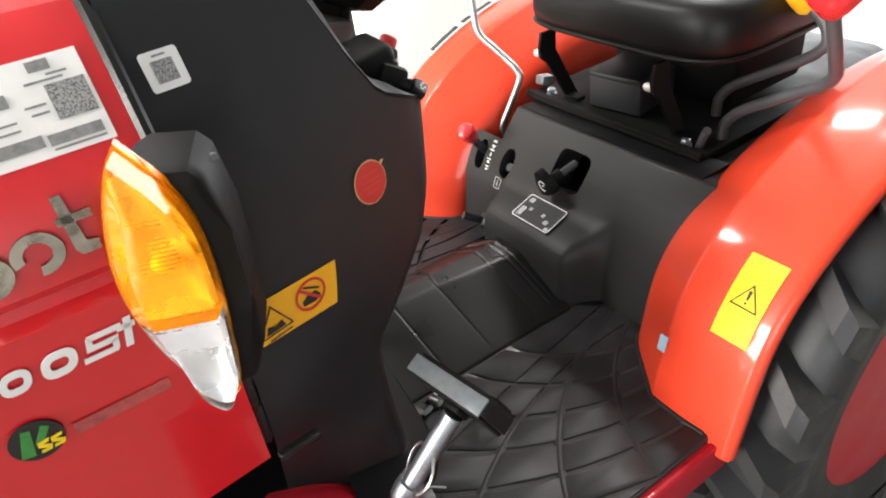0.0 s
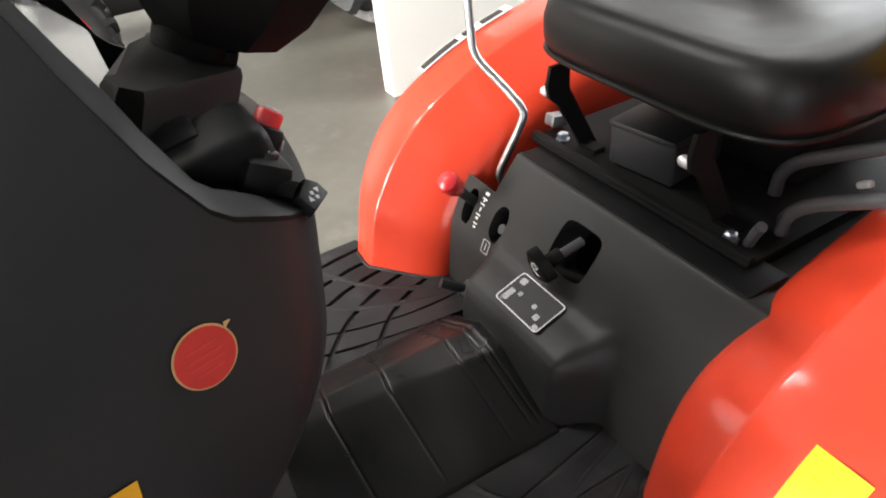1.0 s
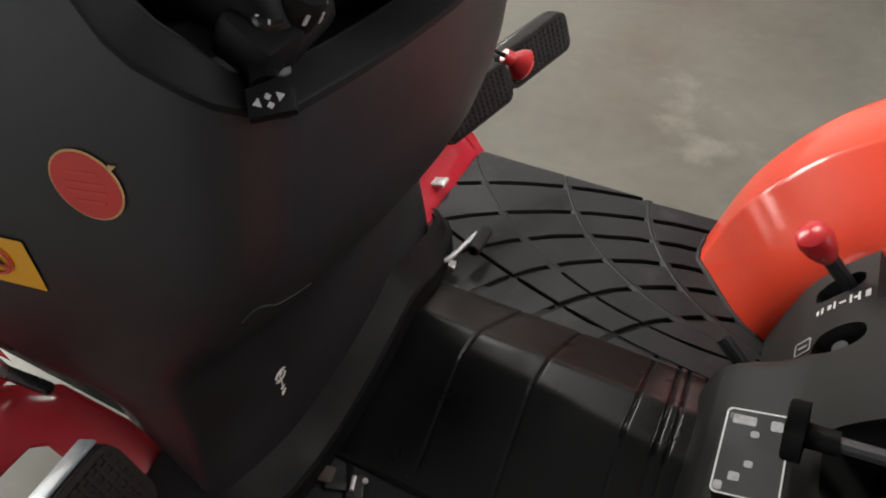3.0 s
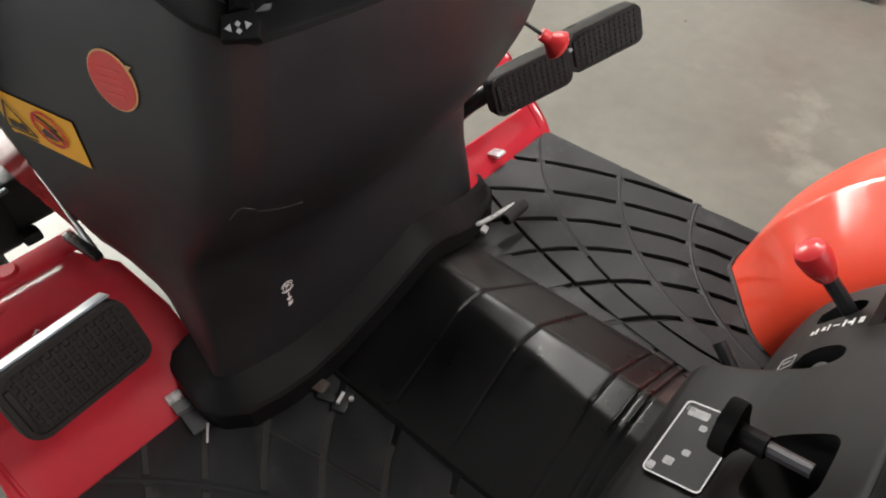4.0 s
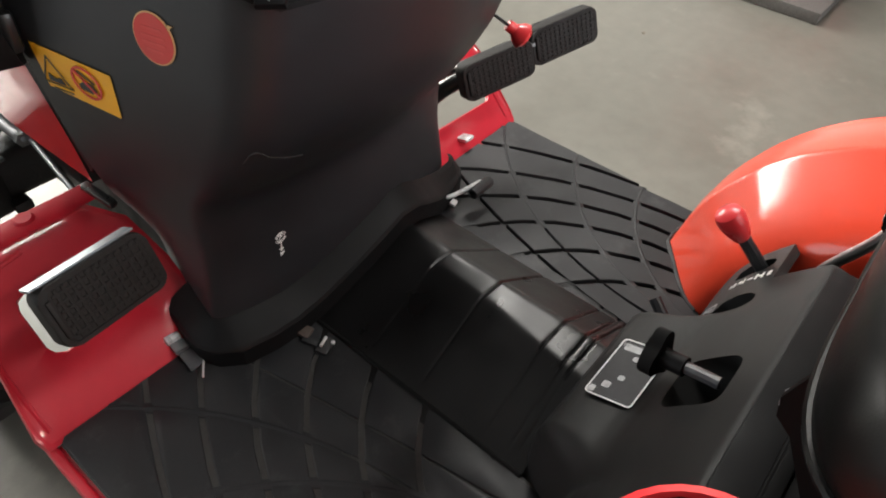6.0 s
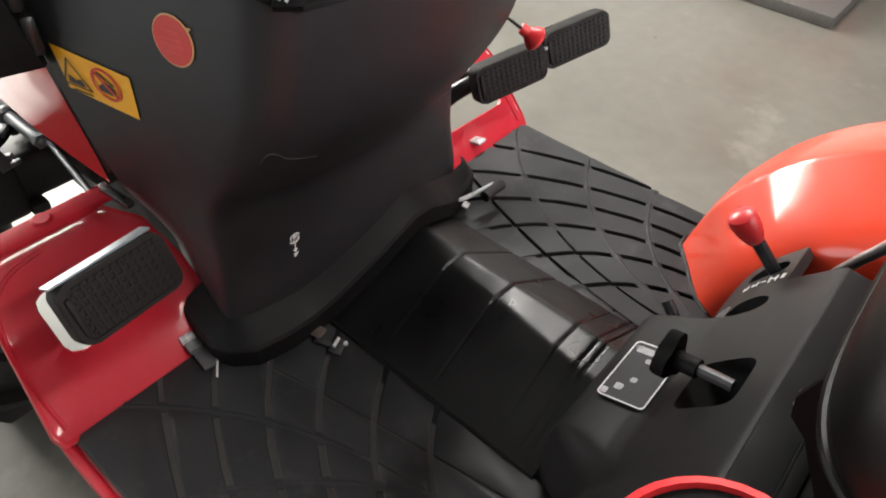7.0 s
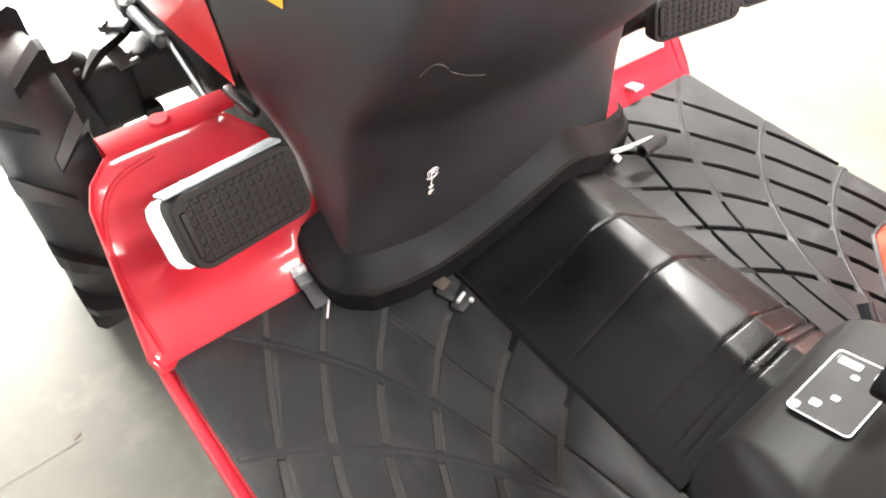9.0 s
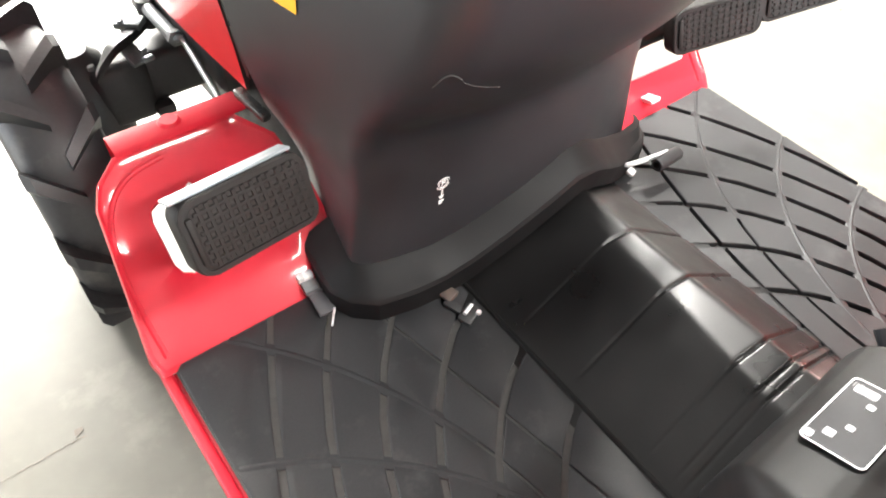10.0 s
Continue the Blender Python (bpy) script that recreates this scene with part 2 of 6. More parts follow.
def tube(bm, pts, r, n=10, soft=2, cap=True):
    pts = chaikin(pts, soft) if soft else [Vector(p) for p in pts]
    rings, up = [], None
    for i, p in enumerate(pts):
        t = (pts[min(i + 1, len(pts) - 1)] - pts[max(i - 1, 0)]).normalized()
        if up is None:
            up = t.orthogonal().normalized()
        up = (up - t * up.dot(t)).normalized()
        s = t.cross(up)
        rings.append([bm.verts.new(p + (up * math.cos(2 * math.pi * j / n) + s * math.sin(2 * math.pi * j / n)) * r) for j in range(n)])
    for a, b in zip(rings, rings[1:]):
        for j in range(n):
            bm.faces.new((a[j], a[(j + 1) % n], b[(j + 1) % n], b[j]))
    if cap:
        bm.faces.new(rings[0][::-1])
        bm.faces.new(rings[-1])
    return bm


def loft(bm, rows, close=False):
    g = [[bm.verts.new(p) for p in r] for r in rows]
    for a, b in zip(g, g[1:]):
        n = len(a)
        for j in range(n if close else n - 1):
            k = (j + 1) % n
            try:
                bm.faces.new((a[j], a[k], b[k], b[j]))
            except ValueError:
                pass
    return g


def prism(bm, outline, depth, m=None, bevel=0.0):
    """A flat plate: outline in the local xy plane, from z = 0 to depth."""
    a = [bm.verts.new((x, y, 0)) for x, y in outline]
    b = [bm.verts.new((x, y, depth)) for x, y in outline]
    n = len(a)
    bm.faces.new(a[::-1])
    top = bm.faces.new(b)
    for i in range(n):
        bm.faces.new((a[i], a[(i + 1) % n], b[(i + 1) % n], b[i]))
    vs = a + b
    if bevel:
        r = bmesh.ops.bevel(bm, geom=list(top.edges), offset=bevel, segments=2, profile=0.5, affect='EDGES')
        vs = [v for v in {*a, *b, *(v for f in r["faces"] for v in f.verts)} if v.is_valid]
    if m is not None:
        bmesh.ops.transform(bm, matrix=m, verts=vs)
    return bm


def rrect(w, h, r, n=5):
    o = []
    for cx, cy, a0 in ((w / 2 - r, h / 2 - r, 0), (-w / 2 + r, h / 2 - r, 90), (-w / 2 + r, -h / 2 + r, 180), (w / 2 - r, -h / 2 + r, 270)):
        for i in range(n + 1):
            a = radians(a0 + 90 * i / n)
            o.append((cx + r * math.cos(a), cy + r * math.sin(a)))
    return o


def oval(w, h, n=28):
    return [(w / 2 * math.cos(2 * math.pi * i / n), h / 2 * math.sin(2 * math.pi * i / n)) for i in range(n)]


def ringplate(bm, outer, inner, depth, m=None):
    n = len(outer)
    q = [[bm.verts.new((x, y, z)) for x, y in o] for o, z in ((outer, 0), (outer, depth), (inner, depth), (inner, 0))]
    for a, b in zip(q, q[1:] + q[:1]):
        for i in range(n):
            bm.faces.new((a[i], a[(i + 1) % n], b[(i + 1) % n], b[i]))
    if m is not None:
        bmesh.ops.transform(bm, matrix=m, verts=[v for r in q for v in r])
    return bm


def frame_of(o, xdir, ydir):
    """A matrix whose local x and y run along the given directions; z is their cross product."""
    x = Vector(xdir).normalized()
    z = x.cross(Vector(ydir)).normalized()
    y = z.cross(x)
    m = Matrix((x, y, z)).transposed().to_4x4()
    m.translation = Vector(o)
    return m


def sm(a, b, x):
    t = min(1.0, max(0.0, (x - a) / (b - a)))
    return t * t * (3 - 2 * t)


def interp(x, pts):
    if x <= pts[0][0]:
        return pts[0][1]
    for (a, u), (b, v) in zip(pts, pts[1:]):
        if x <= b:
            return u + (v - u) * (x - a) / (b - a)
    return pts[-1][1]


def smooth_table(x, pts):
    e = 0.012
    return (interp(x - e, pts) + 2 * interp(x, pts) + interp(x + e, pts)) / 4


# ---------- the hall ----------
ZF = 0.52
bm = bmesh.new()
bmesh.ops.create_grid(bm, x_segments=2, y_segments=2, size=60)
tagged(part("ground", bm, M_CONC), "polished grey concrete floor with faint stains", "floor", kind="structure")


def wall(name, lo, hi, material, label):
    bm = bmesh.new()
    s = [b - a for a, b in zip(lo, hi)]
    rbox(bm, s, Matrix.Translation([(a + b) / 2 for a, b in zip(lo, hi)]))
    return tagged(part(name, bm, material), label, "wall", kind="structure")


H = 4.2
wall("wall_east", (8.0, -7.0, 0), (8.2, 8.2, H), M_WALL, "plain painted hall wall")
wall("wall_south", (-5.8, -7.2, 0), (-0.6, -7.0, H), M_WALL, "plain painted hall wall behind the tractor")
wall("wall_south.001", (3.8, -7.2, 0), (8.2, -7.0, H), M_WALL, "plain painted hall wall beside the added rear opening")
wall("wall_south.002", (-0.6, -7.2, 3.5), (3.8, -7.0, H), M_WALL, "painted lintel over the added rear opening")
wall("wall_north", (3.8, 8.0, 0), (8.0, 8.2, H), M_WALL, "plain painted hall wall beside the front opening")
wall("wall_north.001", (-2.0, 8.0, 3.9), (3.8, 8.2, H), M_WALL, "painted lintel over the front opening")
wall("wall_north.002", (-5.8, 8.0, 0), (-2.0, 8.2, H), M_WALL, "plain painted hall wall beside the front opening")
# west side is unseen; its dark grey keeps bounced light off the cowl
wall("wall_west", (-5.8, -7.0, 0), (-5.6, 1.0, H), M_GREYWALL, "unseen hall wall, grey to hold back bounced light")
wall("wall_west.001", (-5.8, 5.0, 0), (-5.6, 8.0, H), M_GREYWALL, "unseen grey hall wall beside the added side opening")
wall("wall_west.002", (-5.8, 1.0, 3.2), (-5.6, 5.0, H), M_GREYWALL, "unseen grey lintel over the added side opening")
# unseen ceiling, dark to keep reflections in the black parts low
c = wall("ceiling", (-5.8, -7.2, H), (8.2, 8.2, H + 0.15), M_CEIL, "grey sheet ceiling of the hall")
c["category"] = "ceiling"
# fittings added for the four ceiling lamps, out of view
for lx, ly in ((2.0, 1.0), (2.8, 1.9), (1.4, -2.6), (0.2, -3.8)):
    bm = bmesh.new()
    rbox(bm, (1.26, 0.31, 0.06), Matrix.Translation((lx, ly, H - 0.04)), 0.01)
    tagged(part("ceiling_light", bm, M_WPANEL), "unseen white ceiling light fitting", "ceiling light", "ceiling lights")

# ---------- the tractor ----------
TR = thing("tractor", "compact red tractor with black cowl and seat on the concrete", "tractor")

# --- dashboard cowl ---
COWL_XR = [(0.50, 0.250), (0.58, 0.240), (0.66, 0.222), (0.80, 0.214), (0.90, 0.208), (1.0, 0.196), (1.2, 0.185)]
COWL_YR = [(0.50, -0.038), (0.60, -0.038), (0.66, -0.038), (0.72, -0.039), (0.75, -0.045), (0.785, -0.075), (0.815, -0.100), (0.86, -0.130), (0.905, -0.146), (0.95, -0.153), (1.0, -0.160), (1.2, -0.165)]
COWL_XF = [(0.50, 0.200), (0.60, 0.205), (0.66, 0.225), (0.70, 0.243), (0.76, 0.257), (0.84, 0.267), (0.92, 0.274), (1.0, 0.268), (1.08, 0.243), (1.16, 0.205), (1.25, 0.17)]
COWL_TOP = [(0.0, 1.004), (0.12, 1.022), (0.235, 1.038), (0.33, 1.082), (0.42, 1.138), (0.47, 1.175), (0.62, 1.20), (1.0, 1.205)]
YF = 0.120
SKEW = 0.012
RIGHT = 0.900
ZB = 0.50


def cowl_side(f, z):
    yr, xr, xf = smooth_table(z, COWL_YR), smooth_table(z, COWL_XR), smooth_table(z, COWL_XF)
    y = yr + (YF - yr) * f
    x = xr + (xf - xr) * (1.10 * f - 0.10 * f ** 2.0)
    # round the rear corner in plan
    if f < 0.12:
        k = 1 - f / 0.12
        x -= 0.020 * k * k
    return x, y


def cowl_rows(sign):
    rows = []
    for i in range(25):
        f = i / 24
        zt = interp(f, COWL_TOP)
        col = []
        for j in range(33):
            z = ZB + (zt - ZB) * j / 32
            x, y = cowl_side(f, z)
            col.append((sign * x * (RIGHT if sign > 0 else 1), y + (SKEW * (1 - f) if sign > 0 else 0), z))
        rows.append(col)
    return rows


bm = bmesh.new()
loft(bm, cowl_rows(-1))
loft(bm, cowl_rows(1))
# rear face between the two corners, slightly bowed
def cowl_bow(z):
    return 0.028 - 0.006 * sm(0.75, 0.95, z)


rows = []
for i in range(25):
    u = -1 + 2 * i / 24
    col = []
    for j in range(33):
        z = ZB + (1.004 - ZB) * j / 32
        x, y = cowl_side(0.0, z)
        bow = cowl_bow(z) * (1 - u * u)
        col.append((x * u * (RIGHT if u > 0 else 1), y - bow * (1 if abs(u) < 1 else 0) + SKEW * max(0, u) ** 2, z))
    rows.append(col)
loft(bm, rows)
bmesh.ops.remove_doubles(bm, verts=bm.verts[:], dist=0.0008)
cowl = part("dashboard_cowl", bm, M_BLACK, TR, "matt black moulded dashboard cowl", angle=50)

# sloping shoulder round the top of the cowl: it leans inwards and ends in a small rolled edge
rim = []
for s, order in ((-1, range(24, -1, -1)), (1, range(0, 25))):
    for i in order:
        f = i / 24
        zt = interp(f, COWL_TOP)
        x, y = cowl_side(f, zt)
        rim.append((s * x * (RIGHT if s > 0 else 1), y + (SKEW * (1 - f) if s > 0 else 0), zt, 1 - 0.75 * sm(0.25, 0.6, f)))
    if s == -1:
        for k in range(1, 12):
            u = -1 + 2 * k / 12
            x, y = cowl_side(0, 1.004)
            rim.append((u * x * (RIGHT if u > 0 else 1), y - 0.022 * (1 - u * u) + SKEW * max(0, u) ** 2, 1.004, 1.0))
rows = []
for k, (x, y, z, w) in enumerate(rim):
    a, b = rim[max(0, k - 2)], rim[min(len(rim) - 1, k + 2)]
    n = Vector((b[1] - a[1], -(b[0] - a[0]), 0)).normalized()
    if n.dot(V(x, y - 0.05, 0)) < 0:
        n = -n
    p = V(x, y, z)
    rows.append([p + n * 0.0006 - V(0, 0, 0.004), p + n * 0.0003, p - n * 0.0014 * w + V(0, 0, 0.0016), p - n * 0.0200 * w + V(0, 0, 0.0085 * w), p - n * (0.0200 * w + 0.0016) + V(0, 0, 0.0098 * w),
                 p - n * (0.0200 * w + 0.004) + V(0, 0, 0.009 * w), p - n * (0.0200 * w + 0.005) - V(0, 0, 0.03)])
bm = bmesh.new()
loft(bm, rows)
# same plastic as the cowl, shade put in by the darker copy
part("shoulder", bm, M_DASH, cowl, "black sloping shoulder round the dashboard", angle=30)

# dashboard deck inside the rim, and the wall of the instrument nacelle
bm = bmesh.new()
rows = []
for i in range(21):
    f = i / 20
    zt = interp(f, COWL_TOP)
    x, y = cowl_side(f, zt)
    d = 0.016 + 0.020 * sm(0.0, 0.3, f)
    rows.append([(u * (x - 0.006) * (RIGHT if u > 0 else 1), y + 0.004, zt - d - 0.012 * (1 - u * u)) for u in [-1 + 2 * k / 12 for k in range(13)]])
loft(bm, rows)
part("dashboard_deck", bm, M_DASH, TR, "black plastic dashboard top with raised rim")
# instrument panel, tilted towards the seat: dark bezel with a thin silver edge, pale dial under a clear cover
gm = frame_of((-0.022, -0.031, 1.110), (1, 0, 0), (0, 0.68, 0.72))
bm = bmesh.new()
prism(bm, rrect(0.300, 0.125, 0.012), 0.020, gm @ Matrix.Translation((0, 0, -0.022)), 0.003)
rbox(bm, (0.27, 0.10, 0.06), gm @ Matrix.Translation((0, 0.01, -0.050)), 0.01)
panel = part("instrument_panel", bm, M_DASH, TR, "dark instrument panel with a pale dial under a clear cover")
bm = bmesh.new()
ringplate(bm, rrect(0.302, 0.127, 0.0125), rrect(0.2985, 0.1235, 0.0110), 0.0028, gm @ Matrix.Translation((0, 0, -0.002)))
part("silver_edge", bm, M_BLUEGREY, panel, "thin silver edge of the panel")
bm = bmesh.new()
prism(bm, rrect(0.250, 0.062, 0.026), 0.002, gm @ Matrix.Translation((0, 0.024, -0.002)), 0.0008)
part("dial_plate", bm, M_SCREEN, panel, "pale grey dial plate")
for cx, r in ((-0.080, 0.026), (0.0, 0.029), (0.080, 0.026)):
    bm = bmesh.new()
    ringplate(bm, oval(2 * r, 2 * r), oval(1.86 * r, 1.86 * r), 0.0012, gm @ Matrix.Translation((cx, 0.024, 0.0002)))
    for k in range(11):
        a = radians(-40 + 26 * k)
        rbox(bm, (0.0012, r * 0.16, 0.0008), gm @ Matrix.Translation((cx - math.cos(a) * r * 0.80, 0.024 + math.sin(a) * r * 0.80, 0.0006)) @ pose(0, 0, 0, 0, 0, 90 - math.degrees(a)))
    part("gauge_ring", bm, M_INK, panel)
    bm = bmesh.new()
    rbox(bm, (0.0024, r * 0.8, 0.0012), gm @ Matrix.Translation((cx - 0.005, 0.028, 0.0016)) @ pose(0, 0, 0, 0, 0, 35))
    part("needle", bm, M_KNOBRED, panel)
bm = bmesh.new()
prism(bm, rrect(0.290, 0.116, 0.010), 0.002, gm @ Matrix.Translation((0, 0, 0.0030)))
part("clear_cover", bm, M_PANE, panel, "clear glossy instrument cover").visible_shadow = False

# flange round the foot of the cowl
bm = bmesh.new()
path = []
for i in range(12):
    f = 1 - i / 11
    x, y = cowl_side(f * 0.55, 0.56)
    path.append((-x, y))
for i in range(1, 12):
    u = -1 + 2 * i / 12
    x, y = cowl_side(0, 0.56)
    path.append((u * x, y - 0.018 * (1 - u * u)))
path += [(-a, b) for a, b in path[:12][::-1]][:3]
path = [(a * (0.925 if a > 0 else 1), b) for a, b in path]


def ridge_x(y):
    """The tunnel's ridge runs slightly askew."""
    return interp(-y, [(0.05, 0.042), (0.165, 0.017), (0.255, 0.012), (0.40, -0.008)])


def tunnel_z(x, y=-0.08):
    """Height of the tunnel over the floor mats."""
    e = 0.0009
    r = ridge_x(y)
    tab = [(-0.16, -0.004), (-0.128, 0.0), (-0.121, 0.003), (r - 0.001, 0.0575), (r + 0.006, 0.0600), (0.044, 0.0630), (0.052, 0.0625), (0.138, 0.010), (0.150, 0.0), (0.2, -0.004)]
    return ZF + (interp(x - e, tab) + 2 * interp(x, tab) + interp(x + e, tab)) / 4


rows = []
for k, (x, y) in enumerate(path):
    a, b = path[max(0, k - 1)], path[min(len(path) - 1, k + 1)]
    n = Vector((b[1] - a[1], -(b[0] - a[0]), 0)).normalized()
    zb = tunnel_z(x) + 0.004
    out = interp(x, [(-0.24, 0.022), (-0.215, 0.034), (0.08, 0.034), (0.16, 0.020), (0.24, 0.012)])
    p = Vector((x, y, 0))
    rows.append([p - n * 0.002 + V(0, 0, zb + 0.057), p + n * 0.006 + V(0, 0, zb + 0.053), p + n * (out - 0.002) + V(0, 0, zb + 0.036), p + n * (out + 0.003) + V(0, 0, zb + 0.033),
                 p + n * (out + 0.006) + V(0, 0, zb + 0.028), p + n * (out + 0.006) + V(0, 0, zb), p - n * 0.01 + V(0, 0, zb)])
loft(bm, rows)
# darker black here subdues the light on the flange's top facet
part("foot_flange", bm, M_DASH, cowl, "black moulded flange round the foot of the cowl", angle=28)


def on_cowl(f, z, out=0.0008, sign=-1):
    """A frame on the cowl's side: local x towards the rear, local y up."""
    x, y = cowl_side(f, z)
    x1, y1 = cowl_side(f - 0.03, z)
    x2, y2 = cowl_side(f, z + 0.02)
    o = V(sign * x, y, z)
    m = frame_of(o, V(sign * x1, y1, z) - o, V(sign * x2, y2, z + 0.02) - o)
    return m @ Matrix.Translation((0, 0, out))


# round red sticker
m = on_cowl(0.352, 0.959)
bm = bmesh.new()
prism(bm, oval(0.0425, 0.046, 32), 0.0008, m)
st = part("round_sticker", bm, M_GOLD, cowl, "round red sticker with a thin gold edge")
bm = bmesh.new()
prism(bm, oval(0.0400, 0.0435, 32), 0.0006, m @ Matrix.Translation((0, 0, 0.0008)))
part("sticker_face", bm, M_REDPRINT, st)
for k, (w, yy) in enumerate(((0.020, 0.009), (0.024, 0.002), (0.024, -0.0035), (0.018, -0.010))):
    bm = bmesh.new()
    rbox(bm, (w, 0.0022, 0.0004), m @ Matrix.Translation((0, yy, 0.0016)))
    part("print_bar", bm, M_REDPALE, st)
bm = bmesh.new()
prism(bm, [(0.017, 0.011), (0.0225, 0.0155), (0.018, 0.016)], 0.001, m @ Matrix.Translation((0, 0, 0.0004)))
part("sticker_tab", bm, M_GOLD, st)

# square white sticker with a printed field
m = on_cowl(0.898, 1.120)
bm = bmesh.new()
prism(bm, rrect(0.031, 0.031, 0.003), 0.0008, m)
st = part("square_sticker", bm, M_WHITE, cowl, "small white square sticker with grey print")
bm = bmesh.new()
prism(bm, rrect(0.0175, 0.0175, 0.0008), 0.0005, m @ Matrix.Translation((0, -0.001, 0.0008)))
part("print_field", bm, M_CODE, st)
for yy, w in ((0.0115, 0.011),):
    bm = bmesh.new()
    rbox(bm, (w, 0.0016, 0.0004), m @ Matrix.Translation((0, yy, 0.001)))
    part("print_bar", bm, M_PRINT, st)


def sheet_on_cowl(u0, u1, z0, z1, zs0, out, nu=10, nv=4):
    """A thin sheet following the cowl; f from u0 to u1, height z0..z1, sheared by zs0 along f."""
    bm = bmesh.new()
    rows = []
    for i in range(nu + 1):
        f = u0 + (u1 - u0) * i / nu
        row = []
        for j in range(nv + 1):
            z = z0 + (z1 - z0) * j / nv + zs0 * i / nu
            mm = on_cowl(f, z, out)
            row.append(mm.translation.copy())
        rows.append(row)
    loft(bm, rows)
    return bm


st = part("warning_sticker", sheet_on_cowl(0.568, 0.930, 0.856, 0.906, 0.007, 0.0012), M_YELLOW, cowl, "yellow warning sticker with triangle and prohibition sign")
m = on_cowl(0.695, 0.887, 0.0022)
bm = bmesh.new()
ringplate(bm, oval(0.036, 0.036), oval(0.031, 0.031), 0.0006, m)
rbox(bm, (0.0028, 0.033, 0.0006), m @ pose(0, 0, 0.0004, 0, 0, 45))
part("prohibition_sign", bm, M_REDPRINT, st)
bm = bmesh.new()
prism(bm, [(-0.010, -0.009), (0.004, -0.011), (0.011, -0.006), (0.006, 0.001), (-0.004, 0.001), (-0.011, -0.004)], 0.0004, m)
rbox(bm, (0.020, 0.002, 0.0004), m @ pose(0.002, 0.007, 0.0002, 0, 0, -30))
part("print_mark", bm, M_INK, st)
m = on_cowl(0.862, 0.884, 0.0022)
bm = bmesh.new()
tri = [(-0.020, -0.014), (0.020, -0.014), (0.0, 0.020)]
ringplate(bm, tri, [(x * 0.88, (y + 0.003) * 0.88 - 0.003) for x, y in tri], 0.0005, m)
prism(bm, [(-0.011, -0.011), (0.011, -0.011), (0.008, -0.003), (0.0, -0.006), (-0.008, -0.002)], 0.0004, m)
rbox(bm, (0.026, 0.0015, 0.0004), m @ Matrix.Translation((0.004, -0.019, 0.0002)))
part("warning_triangle", bm, M_INK, st)

# parking brake mark on the rear face: ring, letter, arrow and square
zp = 0.656
x0, y0 = cowl_side(0, zp)
u = 0.140 / x0
pm = frame_of((-0.140, y0 - cowl_bow(zp) * (1 - u * u) - 0.0022, zp), (1, 0.0, 0), (0, -0.10, 0.99))
bm = bmesh.new()
for a0 in (20, 200):
    arc_o = [(0.0085 * math.cos(radians(a0 + 140 * i / 8)), 0.012 + 0.0085 * math.sin(radians(a0 + 140 * i / 8))) for i in range(9)]
    arc_i = [(0.0075 * math.cos(radians(a0 + 140 * i / 8)), 0.012 + 0.0075 * math.sin(radians(a0 + 140 * i / 8))) for i in range(9)]
    prism(bm, arc_o + arc_i[::-1], 0.0005, pm)
ringplate(bm, [(x, y + 0.012) for x, y in oval(0.0125, 0.0125)], [(x, y + 0.012) for x, y in oval(0.0105, 0.0105)], 0.0005, pm)
rbox(bm, (0.0012, 0.007, 0.0005), pm @ Matrix.Translation((-0.0014, 0.012, 0.0003)))
ringplate(bm, [(x + 0.0006, y + 0.0138) for x, y in oval(0.0045, 0.0038)], [(x + 0.0006, y + 0.0138) for x, y in oval(0.0023, 0.0018)], 0.0005, pm)
rbox(bm, (0.0013, 0.011, 0.0005), pm @ Matrix.Translation((0, -0.003, 0.0003)))
prism(bm, [(-0.0035, -0.0075), (0.0, -0.0125), (0.0035, -0.0075)], 0.0005, pm)
rbox(bm, (0.0065, 0.006, 0.0005), pm @ Matrix.Translation((0.001, -0.0175, 0.0003)))
part("parking_mark", bm, M_WHITE, cowl, "white printed parking brake symbol with arrow")

# worn scuff: a small pale hump round the rear corner and a thin tail on the rear face
def scuff_pt(f, u, z):
    if f > 0:
        x, y = cowl_side(f, z)
        return (-x - 0.0003, y, z)
    x, y = cowl_side(0, z)
    return (u * x, y - cowl_bow(z) * (1 - u * u) - 0.0003, z)


bm = bmesh.new()
tube(bm, [scuff_pt(*q) for q in ((0.034, 0, 0.845), (0.030, 0, 0.853), (0.027, 0, 0.859), (0.018, 0, 0.861), (0.008, 0, 0.8595), (0, -0.99, 0.855))], 0.0009, n=6, soft=1)
tube(bm, [scuff_pt(*q) for q in ((0, -0.975, 0.851), (0, -0.95, 0.8465), (0, -0.90, 0.840), (0, -0.838, 0.833), (0, -0.78, 0.828), (0, -0.73, 0.8245))], 0.0005, n=6, soft=1)
part("scuff", bm, mat("scuffed_plastic", (0.024, 0.0235, 0.0235), 0.6, vary=0.4, scale=200, bump=0.1), cowl, "pale scuff mark in the black plastic")

# --- switches and steering column ---
def knob_at(name, o, d, prof, material, label, n=18):
    bm = bmesh.new()
    q = Vector(d).to_track_quat('Z', 'Y').to_matrix().to_4x4()
    q.translation = Vector(o)
    lathe(bm, prof, q, n)
    return part(name, bm, material, TR, label)


